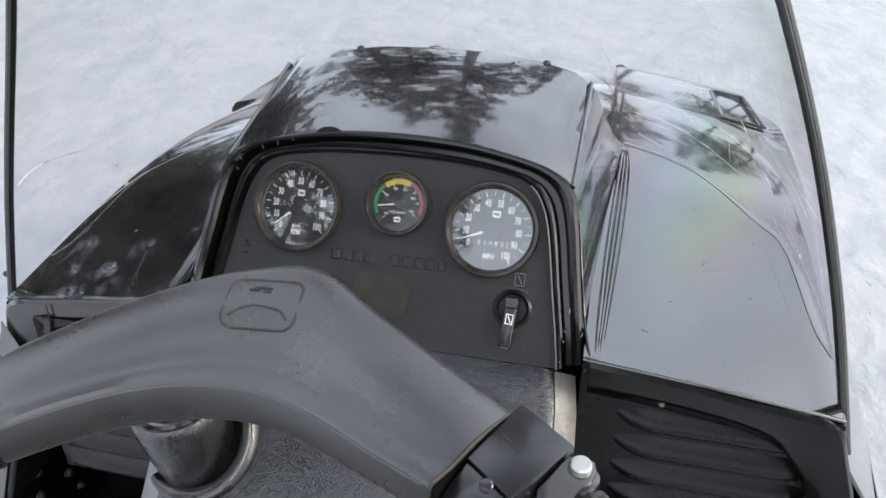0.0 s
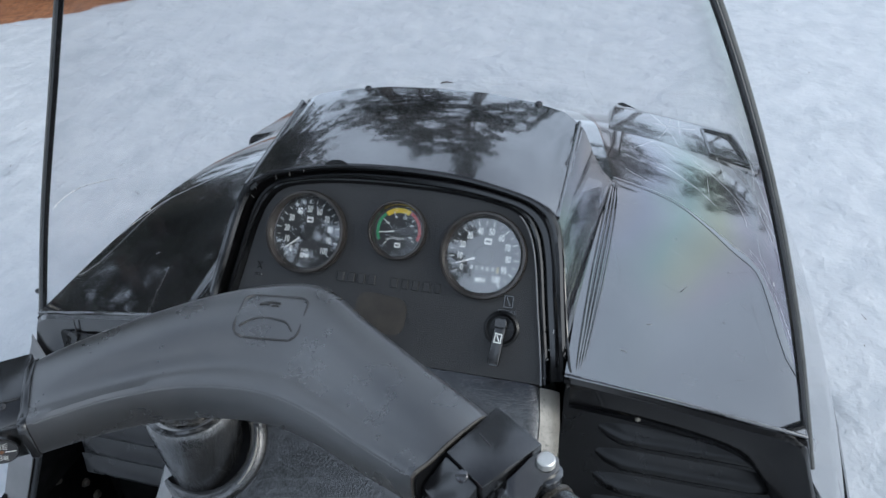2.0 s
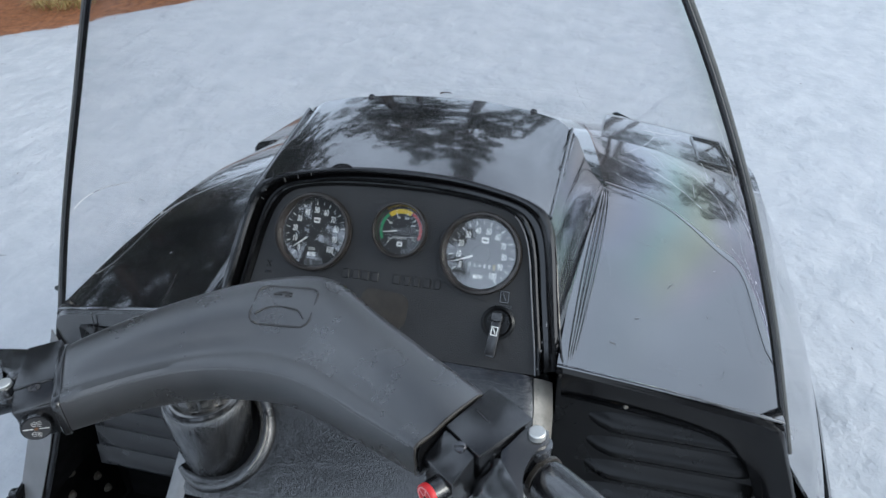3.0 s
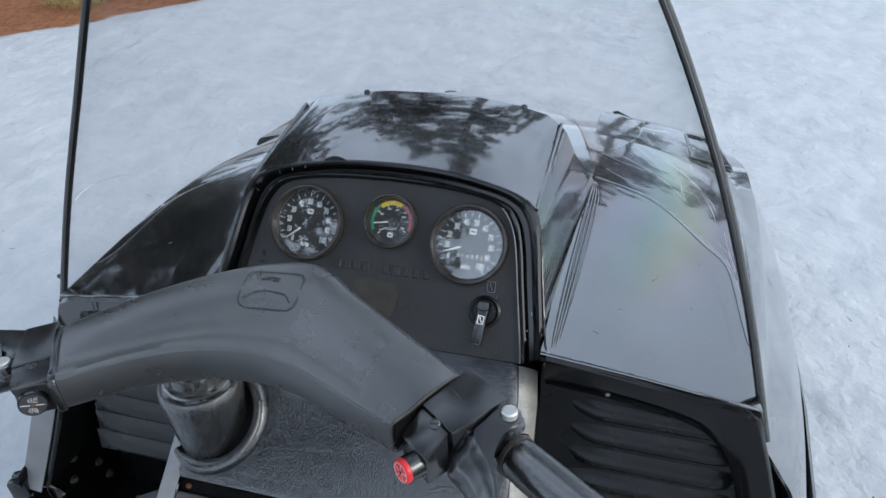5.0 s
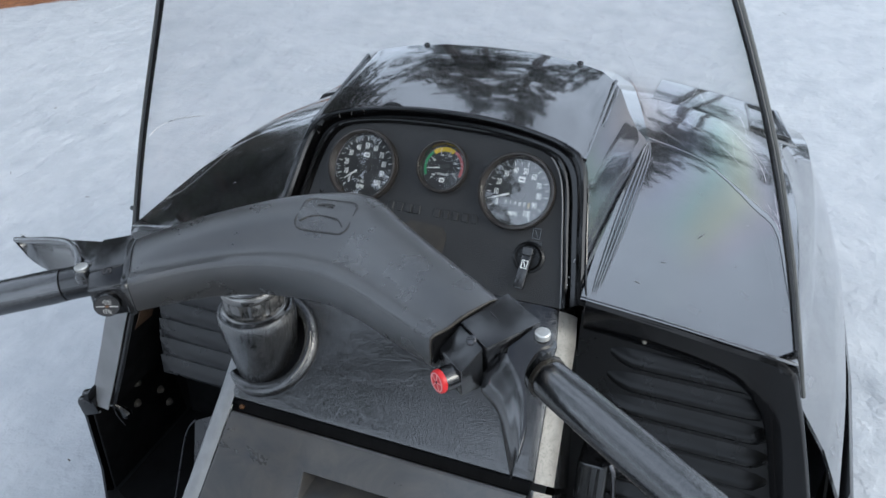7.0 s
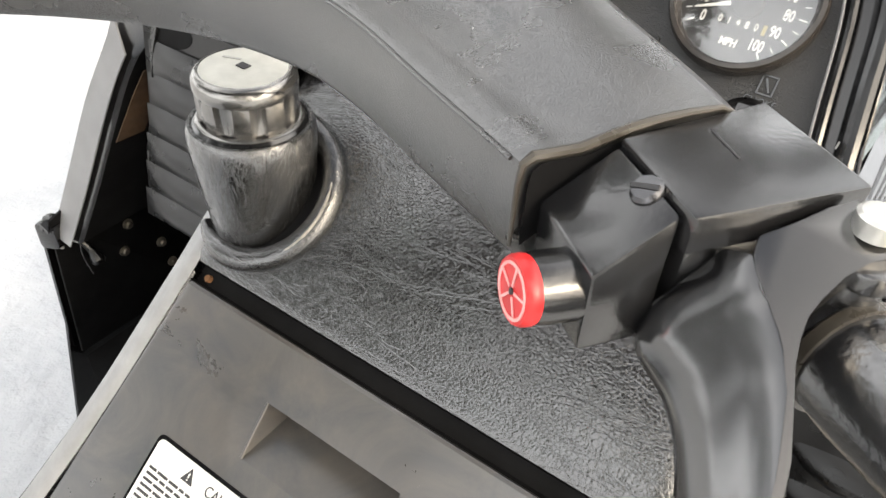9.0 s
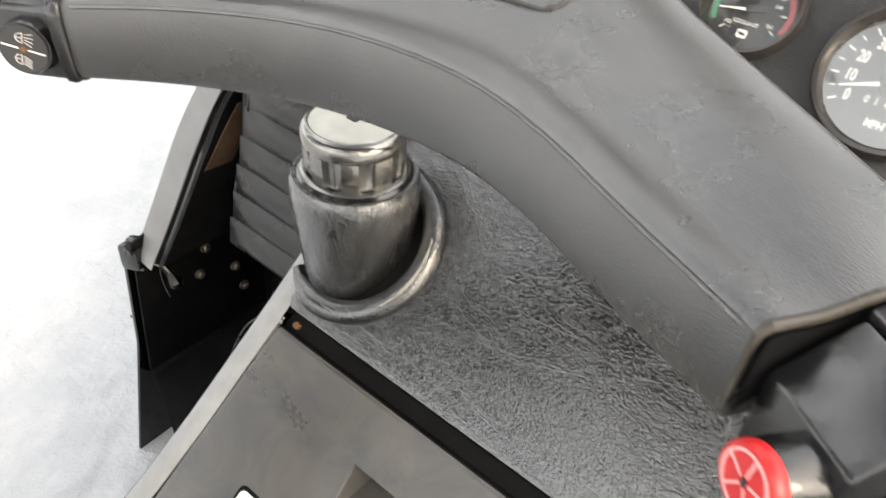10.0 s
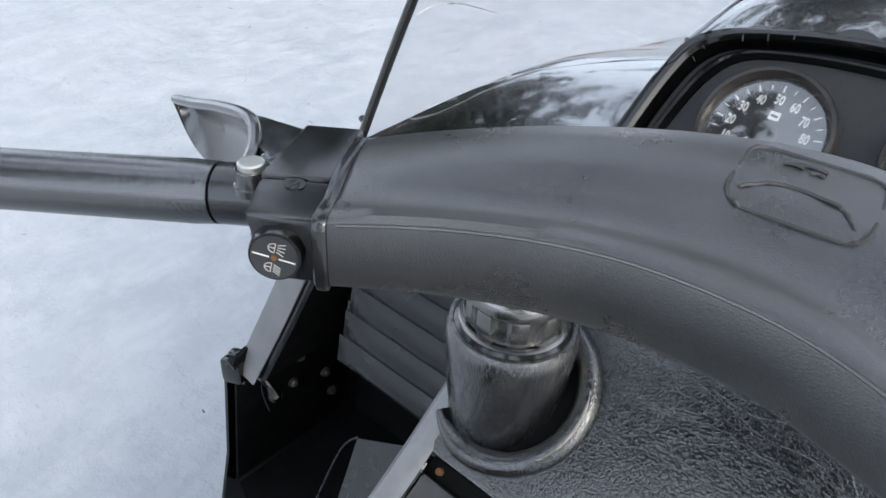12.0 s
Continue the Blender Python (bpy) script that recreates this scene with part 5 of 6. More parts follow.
def build_seat():
    """Long bench seat that rises behind the storage lid; unseen, added so the pad mirrors something dark."""
    rows = []
    for y, top, w in ((0.045, 0.30, 0.13), (0.03, 0.335, 0.165), (-0.03, 0.40, 0.185), (-0.10, 0.44, 0.195), (-0.25, 0.458, 0.20), (-0.55, 0.462, 0.20), (-0.80, 0.475, 0.20), (-0.88, 0.472, 0.195), (-0.915, 0.44, 0.17)):
        h = [(0, top), (w * 0.5, top - 0.001), (w - 0.035, top - 0.006), (w - 0.012, top - 0.018), (w, top - 0.042), (w + 0.003, 0.29), (w - 0.004, 0.26)]
        rows.append([(-x, y, z) for x, z in h[:0:-1]] + [(x, y, z) for x, z in h])
    seat = part("seat", grid(rows), VINYL, sled, "unseen long black vinyl seat, added for reflections", None, True, 60)
    part("tunnel", box(0.40, 1.04, 0.20, 0.01, 2, (0, -0.42, 0.165)), EDGE, sled, "black sheet metal tunnel under the seat")
    part("track", box(0.37, 1.5, 0.16, 0.06, 4, (0, -0.25, 0.07)), GRIP, sled, "black rubber drive track in the snow")
    return seat


build_seat()


# handlebar: padded bar, clamps, levers, switches, grips
end_sections = []


def build_handlebar():
    n = 45
    ridge = spline([(-0.140, 0.212), (-0.106, 0.237), (-0.070, 0.256), (-0.035, 0.266), (0.005, 0.268), (0.040, 0.260), (0.078, 0.245), (0.1185, 0.230)], n)
    back = spline([(-0.174, 0.268), (-0.146, 0.291), (-0.110, 0.320), (-0.066, 0.351), (-0.024, 0.371), (0.012, 0.374), (0.054, 0.347), (0.106, 0.316), (0.156, 0.2885)], n)
    rows = []
    for i in range(n):
        s = 2 * i / (n - 1) - 1
        m = (1 - s * s) ** 1.0
        sec = []
        # rider's face, seam, shallow valley, broad crown, rounded back
        for f, z in (
            (0.03, 0.715 + 0.001 * m), (0.0, 0.719 + 0.001 * m), (0.0, 0.739 + 0.007 * m), (0.012, 0.7445 + 0.0065 * m), (0.05, 0.7465 + 0.0065 * m), (0.15, 0.7463 + 0.0055 * m), (0.24, 0.7462 + 0.0058 * m), (0.34, 0.7478 + 0.0100 * m),
            (0.44, 0.7494 + 0.0145 * m), (0.55, 0.7504 + 0.0175 * m), (0.70, 0.7508 + 0.0187 * m), (0.85, 0.7505 + 0.0178 * m), (0.95, 0.747 + 0.017 * m), (1.0, 0.740 + 0.015 * m), (1.01, 0.720 + 0.008 * m), (0.97, 0.712),
        ):
            p = ridge[i] * (1 - f) + back[i] * f
            sec.append((p[0], p[1], z))
        rows.append(sec)
    bm = grid(rows, close_u=True)
    bmesh.ops.contextual_create(bm, geom=[e for e in bm.edges if e.is_boundary])
    hb = part("handlebar_pad", bm, PAD, sled, "dark grey grained rubber handlebar pad with moulded emblem", None, True, 42)
    # raised parting seam along the rider's edge, and the moulded emblem as plain outlines
    part("seam", tube([(r[3][0], r[3][1] - 0.0004, r[3][2] - 0.001) for r in rows[1:-1]], 0.0007, 6), PAD, hb)
    fine = [np.array(r) for r in rows]

    def lay(x, y, up):
        """The point of the pad's top over (x, y)."""
        best = min(((np.hypot(*(r[k][:2] * (1 - g) + r[k + 1][:2] * g - (x, y))), (r[k] * (1 - g) + r[k + 1] * g)[2]) for r in fine for k in range(4, 12) for g in (0, 0.25, 0.5, 0.75)), key=lambda c: c[0])
        return (x, y, best[1] + up)

    ca, sa = math.cos(radians(6)), math.sin(radians(6))

    def emb(u, v, up):
        return lay(-0.0145 + u * ca - v * sa, 0.3270 + u * sa + v * ca, up)

    ring = [emb(x, y, 0.0001) for x, y in rounded(0.0485, 0.037, 0.0075, 6)]
    part("emblem_outline", tube(ring + ring[:2], 0.0010, 6, False), PAD_RIDGE, hb)
    wave = [emb(u, v, 0.0002) for u, v in spline([(-0.020, -0.0115), (-0.012, -0.0055), (-0.002, -0.0035), (0.009, -0.0050), (0.014, -0.0065), (0.019, -0.0125)], 22)]
    part("emblem_wave", tube(wave, 0.0008, 6), PAD_RIDGE, hb)
    for u, v, w in ((-0.0075, 0.0085, 0.007), (-0.0020, 0.0105, 0.012), (0.001, 0.0075, 0.005)):
        part("emblem_bar", tube([emb(u - w / 2, v, 0.0004), emb(u, v + 0.001, 0.0006), emb(u + w / 2, v, 0.0004)], 0.0008, 6), PAD_RIDGE, hb)
    # right end: worn lip, and a dark sheet painting the hollow's shade
    e = rows[-1]
    part("end_lip", tube([e[k] for k in range(1, 15)], [0.0007, 0.0008, 0.0012] + [0.0015] * 5 + [0.0013, 0.0011, 0.0009, 0.0008, 0.0007, 0.0006], 8), WORN, hb, "worn rounded lip")
    end_sections.append(rows[0])
    mid = np.mean(e, axis=0)
    part("end_shade", grid([[tuple(mid + (np.array(q) - mid) * 0.93 + np.array((0.0012, -0.0009, -0.001))) for q in e[1:14]], [tuple(mid + (np.array(q) - mid) * 0.1 + np.array((0.0012, -0.0009, -0.001))) for q in e[1:14]]]), DARK, hb)
    return hb


pad = build_handlebar()


def grip(start, way, length):
    d = Vector(way).normalized()
    a = Vector(start)
    g = part("grip", tube([a + d * q for q in (0.0, 0.012, 0.03, length)], [0.0152, 0.0158, 0.0158, 0.0158], 22), GRIP, pad, "black rubber handlebar grip")
    part("bar_tube", tube([a - d * 0.06, a + d * 0.004], 0.0118, 16), CONTROL, pad, "black bar tube")
    part("collar", tube([a - d * 0.030, a - d * 0.0015], 0.0150, 20), CONTROL, pad)
    return g


grip((0.203, 0.250, 0.713), (0.785, -0.61, 0.10), 0.30)
grip((-0.2395, 0.2315, 0.7061), (-0.86, -0.50, -0.10), 0.26)


def screw(parent, m, r=0.0045):
    sc = part("screw", lathe([(0, 0.0012), (r * 0.8, 0.001), (r, 0.0), (r, -0.002), (0, -0.002)], 16), GUNMETAL, parent, "slotted screw", m)
    part("slot", box(r * 1.7, r * 0.32, 0.0008, at=(0, 0, 0.001)), INK, parent, "", m @ pose(0, 0, 0, 0, 0, 35))


def build_right_control():
    K = frame_of((0.1635, 0.2595, 0.7495), (0.80, -0.60, 0.0), (0.56, 0.83, 0.0))
    ct = part("brake_lever_mount", prism([(-0.017, -0.0245), (0.0165, -0.0245), (0.0165, 0.024), (-0.0245, 0.024)], -0.011, 0.0, 0.0012, 2), CONTROL, sled, "satin black handlebar clamp with a brake lever", K)
    part("cover_crack", box(0.0125, 0.0006, 0.0003, at=(-0.0078, -0.001, 0.00005)), INK, ct, "", pose(0, 0, 0, 0, 0, -4))
    part("clamp_body", prism([(-0.014, -0.022), (0.014, -0.022), (0.014, 0.020), (-0.014, 0.020)], -0.052, -0.0115, 0.004, 2), CONTROL, ct)
    # switch box on the rider's side: sloping top
    bm = grid([[(-0.016, -0.0255, -0.0015), (0.0135, -0.0255, -0.0015)], [(-0.016, -0.045, -0.015), (0.0135, -0.045, -0.015)], [(-0.016, -0.0445, -0.040), (0.0135, -0.0445, -0.040)], [(-0.016, -0.0255, -0.040), (0.0135, -0.0255, -0.040)]], close_v=True)
    bmesh.ops.contextual_create(bm, geom=[e for e in bm.edges if e.is_boundary])
    bmesh.ops.bevel(bm, geom=bm.edges[:], offset=0.0013, segments=2, affect="EDGES", profile=0.5)
    part("switch_box", bm, CONTROL, ct, "satin black switch box")
    screw(ct, pose(0.0015, -0.0275, -0.0022, 35, 0, 0), 0.0042)
    # red stop button on a short barrel
    B = frame_of((0.004, -0.044, -0.026), (1, 0, 0), (0, 0.1, 1))
    part("button_barrel", lathe([(0.0092, 0.0), (0.0092, 0.008), (0.0086, 0.0125), (0.0, 0.0125)], 32), CONTROL, ct, "", B)
    part("stop_button", lathe([(0.0086, 0.011), (0.0090, 0.0125), (0.0089, 0.0145), (0.0083, 0.0155), (0.0, 0.0155)], 32), RED, ct, "red engine stop button with a spoked ring", B)
    part("button_ring", lathe([(0.0066, 0.0154), (0.0066, 0.0158), (0.0074, 0.0158), (0.0074, 0.0154)], 32), PINK, ct, "", B)
    for a in (90, 162, 234, 306, 18):
        part("button_spoke", box(0.0055, 0.0007, 0.0003, at=(0.0042, 0, 0.0157)), PINK, ct, "", B @ pose(0, 0, 0, 0, 0, a))
    part("button_pin", lathe([(0, 0.0163), (0.0009, 0.0160), (0.0009, 0.0150)], 10), INK, ct, "", B)
    # lever arm to the pivot, then the blade back towards the rider (built in place)
    back_to = K.inverted()
    fold = [(0.1685, 0.2395, 0.7380), (0.1746, 0.2380, 0.7403), (0.1790, 0.2326, 0.7370), (0.1832, 0.2300, 0.7348), (0.1880, 0.2245, 0.7313), (0.1918, 0.2190, 0.7282), (0.1951, 0.2095, 0.7230), (0.1978, 0.2000, 0.7181), (0.1992, 0.1900, 0.7132), (0.1996, 0.1830, 0.7098), (0.1998, 0.1750, 0.7058), (0.2000, 0.1670, 0.7010)]
    foot = [(0.1598, 0.2400, 0.7180), (0.1566, 0.2345, 0.7145), (0.1575, 0.2285, 0.7112), (0.1603, 0.2245, 0.7088), (0.1648, 0.2222, 0.7068), (0.1700, 0.2195, 0.7045), (0.1757, 0.2140, 0.7008), (0.1794, 0.2085, 0.6970), (0.1848, 0.1985, 0.6915), (0.1898, 0.1895, 0.6872), (0.1945, 0.1800, 0.6845), (0.1975, 0.1690, 0.6905)]
    outer = [(0.2003, 0.1770, 0.7072), (0.2008, 0.1900, 0.7133), (0.2004, 0.2000, 0.7178), (0.1987, 0.2058, 0.7206), (0.1964, 0.2115, 0.7237), (0.1941, 0.2173, 0.7268), (0.1920, 0.2223, 0.7295), (0.1902, 0.2275, 0.7324), (0.1897, 0.2325, 0.7348), (0.1906, 0.2375, 0.7367), (0.1934, 0.2445, 0.7394), (0.1960, 0.2500, 0.7415)]
    head = [(0.2010, 0.2535, 0.7428), (0.2032, 0.2585, 0.7440), (0.2020, 0.2635, 0.7455), (0.1960, 0.2655, 0.7465), (0.1885, 0.2630, 0.7475), (0.1842, 0.2569, 0.7469), (0.1789, 0.2486, 0.7443), (0.1741, 0.2430, 0.7428)]
    plate = [tuple(p) for p in spline(fold[1:10], 16)] + outer + head
    bm = bmesh.new()
    hi = [bm.verts.new((x, y, z + 0.0004)) for x, y, z in plate]
    lo = [bm.verts.new((x, y, z - 0.0045)) for x, y, z in plate]
    bm.faces.new(hi), bm.faces.new(lo[::-1])
    for k in range(len(plate)):
        j = (k + 1) % len(plate)
        bm.faces.new((hi[k], lo[k], lo[j], hi[j]))
    bmesh.ops.bevel(bm, geom=[e for e in bm.edges if all(v in hi for v in e.verts)], offset=0.0005, segments=2, affect="EDGES", profile=0.5)
    part("lever_arm", bm, LEVER, ct, "gloss black flat lever arm", back_to)
    # the blade rolls over from the arm's inner edge and hangs down, with a shallow hollow along it
    rows = []
    side = Vector((-0.197, 0.405, -0.893))
    for p, q in zip(spline(fold, 34), spline(foot, 34)):
        p, q = Vector(p), Vector(q)
        w = (q - p).length
        flat = (q - p) - side * (q - p).dot(side)
        drop = side * (q - p).dot(side)
        prof = ((0.0, 0.0), (0.10, 0.03), (0.24, 0.10), (0.38, 0.20), (0.52, 0.31), (0.66, 0.39), (0.80, 0.50), (0.92, 0.66), (0.99, 0.84), (1.0, 1.0), (0.93, 1.04), (0.82, 0.94), (0.5, 0.55), (0.2, 0.30), (0.02, 0.20))
        rows.append([tuple(p + flat * f + drop * h) for f, h in prof])
    bm = grid(rows, close_u=True)
    bmesh.ops.contextual_create(bm, geom=[e for e in bm.edges if e.is_boundary])
    part("lever_blade", bm, LEVER, ct, "gloss black curved brake lever", back_to, True, 60)
    part("pivot_cap", lathe([(0.0, 0.0042), (0.0048, 0.0041), (0.0057, 0.0034), (0.0057, -0.001), (0.0, -0.001)], 24), ALU, ct, "bright aluminium pivot cap", back_to @ pose(0.195, 0.2585, 0.7455))
    part("pivot_boss", lathe([(0.0082, 0.0), (0.0082, -0.020), (0.0, -0.020)], 20), LEVER, ct, "", back_to @ pose(0.195, 0.2575, 0.7375))
    # crumpled black wrap on the bar between the lever and the grip, with a rusty ring at the grip
    d = Vector((0.785, -0.61, 0.10)).normalized()
    a = Vector((0.203, 0.250, 0.713))
    u = d.cross(Vector((0, 0, 1))).normalized()
    v = u.cross(d)
    wrap = []
    for k in range(15):
        f = k / 14
        row = []
        for j in range(28):
            q = 2 * math.pi * j / 28
            r = 0.0142 + 0.0016 * f + 0.0016 * noise.noise((2.2 * math.cos(q), 2.2 * math.sin(q), 5.0 * f)) + 0.0010 * math.sin(5 * f * math.pi + 2 * q)
            row.append(tuple(a + d * (-0.030 + 0.027 * f) + (u * math.cos(q) + v * math.sin(q)) * r))
        wrap.append(row)
    part("tape_wrap", grid(wrap, close_u=True), LEVER, ct, "crumpled glossy black tape on the bar", back_to, True, 80)
    part("grip_ring", tube([a - d * 0.0035, a - d * 0.0025, a + d * 0.0005], [0.0160, 0.0168, 0.0164], 28), WORN, ct, "brownish worn ring", back_to)
    part("lug", prism(rounded(0.0155, 0.018, 0.0075, 6), -0.006, 0.0, 0.0012, 2), LEVER, ct, "", back_to @ pose(0.1975, 0.2570, 0.7395, 0, 0, -30))


build_right_control()


def build_left_control():
    K = frame_of((-0.1805, 0.2455, 0.748), (0.80, 0.60, 0.0), (-0.52, 0.85, 0.0))
    ct = part("left_lever_mount", prism([(-0.0185, -0.0245), (0.0115, -0.0245), (0.0145, 0.0205), (-0.0108, 0.0205)], -0.046, 0.0, 0.0012, 2), CONTROL, sled, "satin black handlebar clamp with a lever and light switch", K)
    # collar band where the pad ends
    e = [Vector(p) for p in end_sections[0]]
    mid = sum(e, Vector()) / len(e)
    axis = Vector((0.80, 0.60, 0.0))
    ring = []
    for slide, grow in ((-0.0048, -0.001), (-0.0048, 0.0012), (-0.0040, 0.0022), (-0.0006, 0.0023), (0.0006, 0.0016), (0.0008, -0.0005)):
        ring.append([tuple(p + (p - mid).normalized() * grow + axis * slide) for p in e])
    part("collar", grid(ring, close_u=True), CONTROL, ct, "raised black collar round the pad's end", K.inverted(), True, 50)
    bm = grid([[(-0.0188, -0.0248, -0.0012), (0.0115, -0.0248, -0.0012)], [(-0.0225, -0.0385, -0.0105), (0.0105, -0.0405, -0.0105)], [(-0.0160, -0.0390, -0.040), (0.0105, -0.0405, -0.040)], [(-0.0160, -0.0245, -0.040), (0.0105, -0.0245, -0.040)]], close_v=True)
    bmesh.ops.contextual_create(bm, geom=[e for e in bm.edges if e.is_boundary])
    bmesh.ops.bevel(bm, geom=bm.edges[:], offset=0.002, segments=2, affect="EDGES", profile=0.5)
    part("switch_box", bm, CONTROL, ct, "satin black switch box")
    part("lever_slot", prism(rounded(0.0085, 0.0042, 0.002, 3), 0, 0.0005), INK, ct, "", pose(-0.0045, -0.0268, -0.0022, 33, 0, 0))
    screw(ct, pose(-0.0045, -0.0271, -0.0026, 33, 0, 0), 0.0026)
    back_to = K.inverted()
    # dimmer switch disc facing the rider
    D = frame_of((-0.1605, 0.2035, 0.7235), (0.78, 0.56, -0.22), (0.12, 0.22, 0.97))
    part("dimmer_switch", lathe([(0.0150, -0.024), (0.0138, -0.015), (0.0116, -0.011), (0.0110, -0.003), (0.0104, -0.0005), (0.0, -0.0005)], 32), CONTROL, ct, "round black headlight dimmer switch", back_to @ D)
    part("dimmer_face", lathe([(0.0094, -0.0006), (0.0094, 0.0003), (0.0, 0.0003)], 30), INK, ct, "", back_to @ D)
    part("dimmer_line", box(0.0066, 0.0005, 0.0003, at=(-0.0052, 0, 0.0005)), WHITE, ct, "", back_to @ D)
    part("dimmer_line", box(0.0066, 0.0005, 0.0003, at=(0.0052, 0, 0.0005)), WHITE, ct, "", back_to @ D)
    part("dimmer_pin", lathe([(0, 0.0012), (0.0012, 0.0009), (0.0014, 0.0)], 10), RUST, ct, "", back_to @ D)
    for y, dip in ((0.0044, 0), (-0.0044, -24)):
        half = [(-0.0026 * math.sin(radians(q)), 0.0020 * math.cos(radians(q)), 0) for q in range(0, 181, 20)]
        part("lamp_symbol", tube(half + [half[0], half[1]], 0.0002, 5, False), PRINT, ct, "", back_to @ D @ pose(-0.0004, y, 0.0006))
        part("lamp_symbol", box(0.0024, 0.00025, 0.0003, at=(-0.0012, 0, 0)), PRINT, ct, "", back_to @ D @ pose(-0.0004, y, 0.0006))
        for k in range(4):
            turn = (18 - 14 * k) if not dip else dip
            part("beam_line", box(0.0032, 0.00026, 0.0003, at=(0.0016, 0, 0)), PRINT, ct, "", back_to @ D @ pose(0.0005, y + 0.0016 - 0.0010 * k, 0.0006, 0, 0, turn))
    part("pivot_cap", lathe([(0.0, 0.0040), (0.0050, 0.0039), (0.0057, 0.0033), (0.0057, 0.0010), (0.0, 0.0010)], 24), ALU, ct, "bright aluminium pivot cap", back_to @ pose(-0.197, 0.2220, 0.7400))
    part("pivot_boss", lathe([(0.0, 0.0023), (0.0068, 0.0023), (0.0072, 0.0016), (0.0072, -0.0050), (0.0080, -0.0056), (0.0080, -0.009), (0.0, -0.009)], 24), LEVER, ct, "", back_to @ pose(-0.197, 0.2220, 0.7388))
    # lever: a rimmed blade reaching out ahead of the grip
    rim = spline([(-0.206, 0.2255, 0.7365), (-0.214, 0.236, 0.7405), (-0.232, 0.247, 0.7430), (-0.270, 0.256, 0.7325), (-0.303, 0.2615, 0.7215), (-0.331, 0.2655, 0.7135)], 24)
    low = spline([(-0.207, 0.2285, 0.720), (-0.232, 0.245, 0.702), (-0.262, 0.256, 0.690), (-0.294, 0.263, 0.6855), (-0.320, 0.2665, 0.691), (-0.3325, 0.2662, 0.7110)], 24)
    part("lever_blade", grid([[tuple(a * (1 - f) + b * f + np.array((0, 0.009 * math.sin(math.pi * f), 0))) for a, b in zip(rim, low)] for f in (0, 0.2, 0.5, 0.8, 1)], thick=0.0025), LEVER, ct, "gloss black lever blade", back_to)
    part("lever_rim", tube([tuple(p) for p in rim], [0.0030] * 20 + [0.0029, 0.0029, 0.0028, 0.0026], 10), LEVER, ct, "", back_to)
    part("lever_edge", tube([tuple(p) for p in low], 0.0016, 8), LEVER, ct, "", back_to)
    web = [tuple(v) for v in spline([(-0.196, 0.254, 0.7405), (-0.214, 0.258, 0.7405), (-0.24, 0.258, 0.7375), (-0.262, 0.259, 0.7315)], 12)]
    rootl = [tuple(v) for v in spline([(-0.199, 0.228, 0.738), (-0.212, 0.238, 0.7390), (-0.232, 0.2475, 0.7420), (-0.262, 0.2555, 0.7340)], 12)]
    part("lever_root", grid([web, rootl], thick=0.003), LEVER, ct, "", back_to)
    part("lever_web", tube([(-0.197, 0.2215, 0.7325), (-0.1985, 0.231, 0.7335), (-0.203, 0.2395, 0.7355)], [0.0068, 0.0064, 0.007], 12), LEVER, ct, "", back_to)
    block = [(-0.1925, 0.2275), (-0.2010, 0.2285), (-0.2115, 0.2385), (-0.2290, 0.2475), (-0.2480, 0.2545), (-0.2260, 0.2610), (-0.2020, 0.2615), (-0.1915, 0.2570)]
    heel = prism(block, 0.722, 0.7430, 0.003, 3)
    for v in heel.verts:
        v.co.z -= 0.14 * max(0.0, -0.200 - v.co.x)
    part("lever_heel", heel, LEVER, ct, "", back_to)


build_left_control()
part("steering_post", tube([(-0.012, 0.335, 0.735), (0.0, 0.40, 0.655), (0.0, 0.455, 0.588)], 0.014, 14), TRIM, sled, "black steering post")


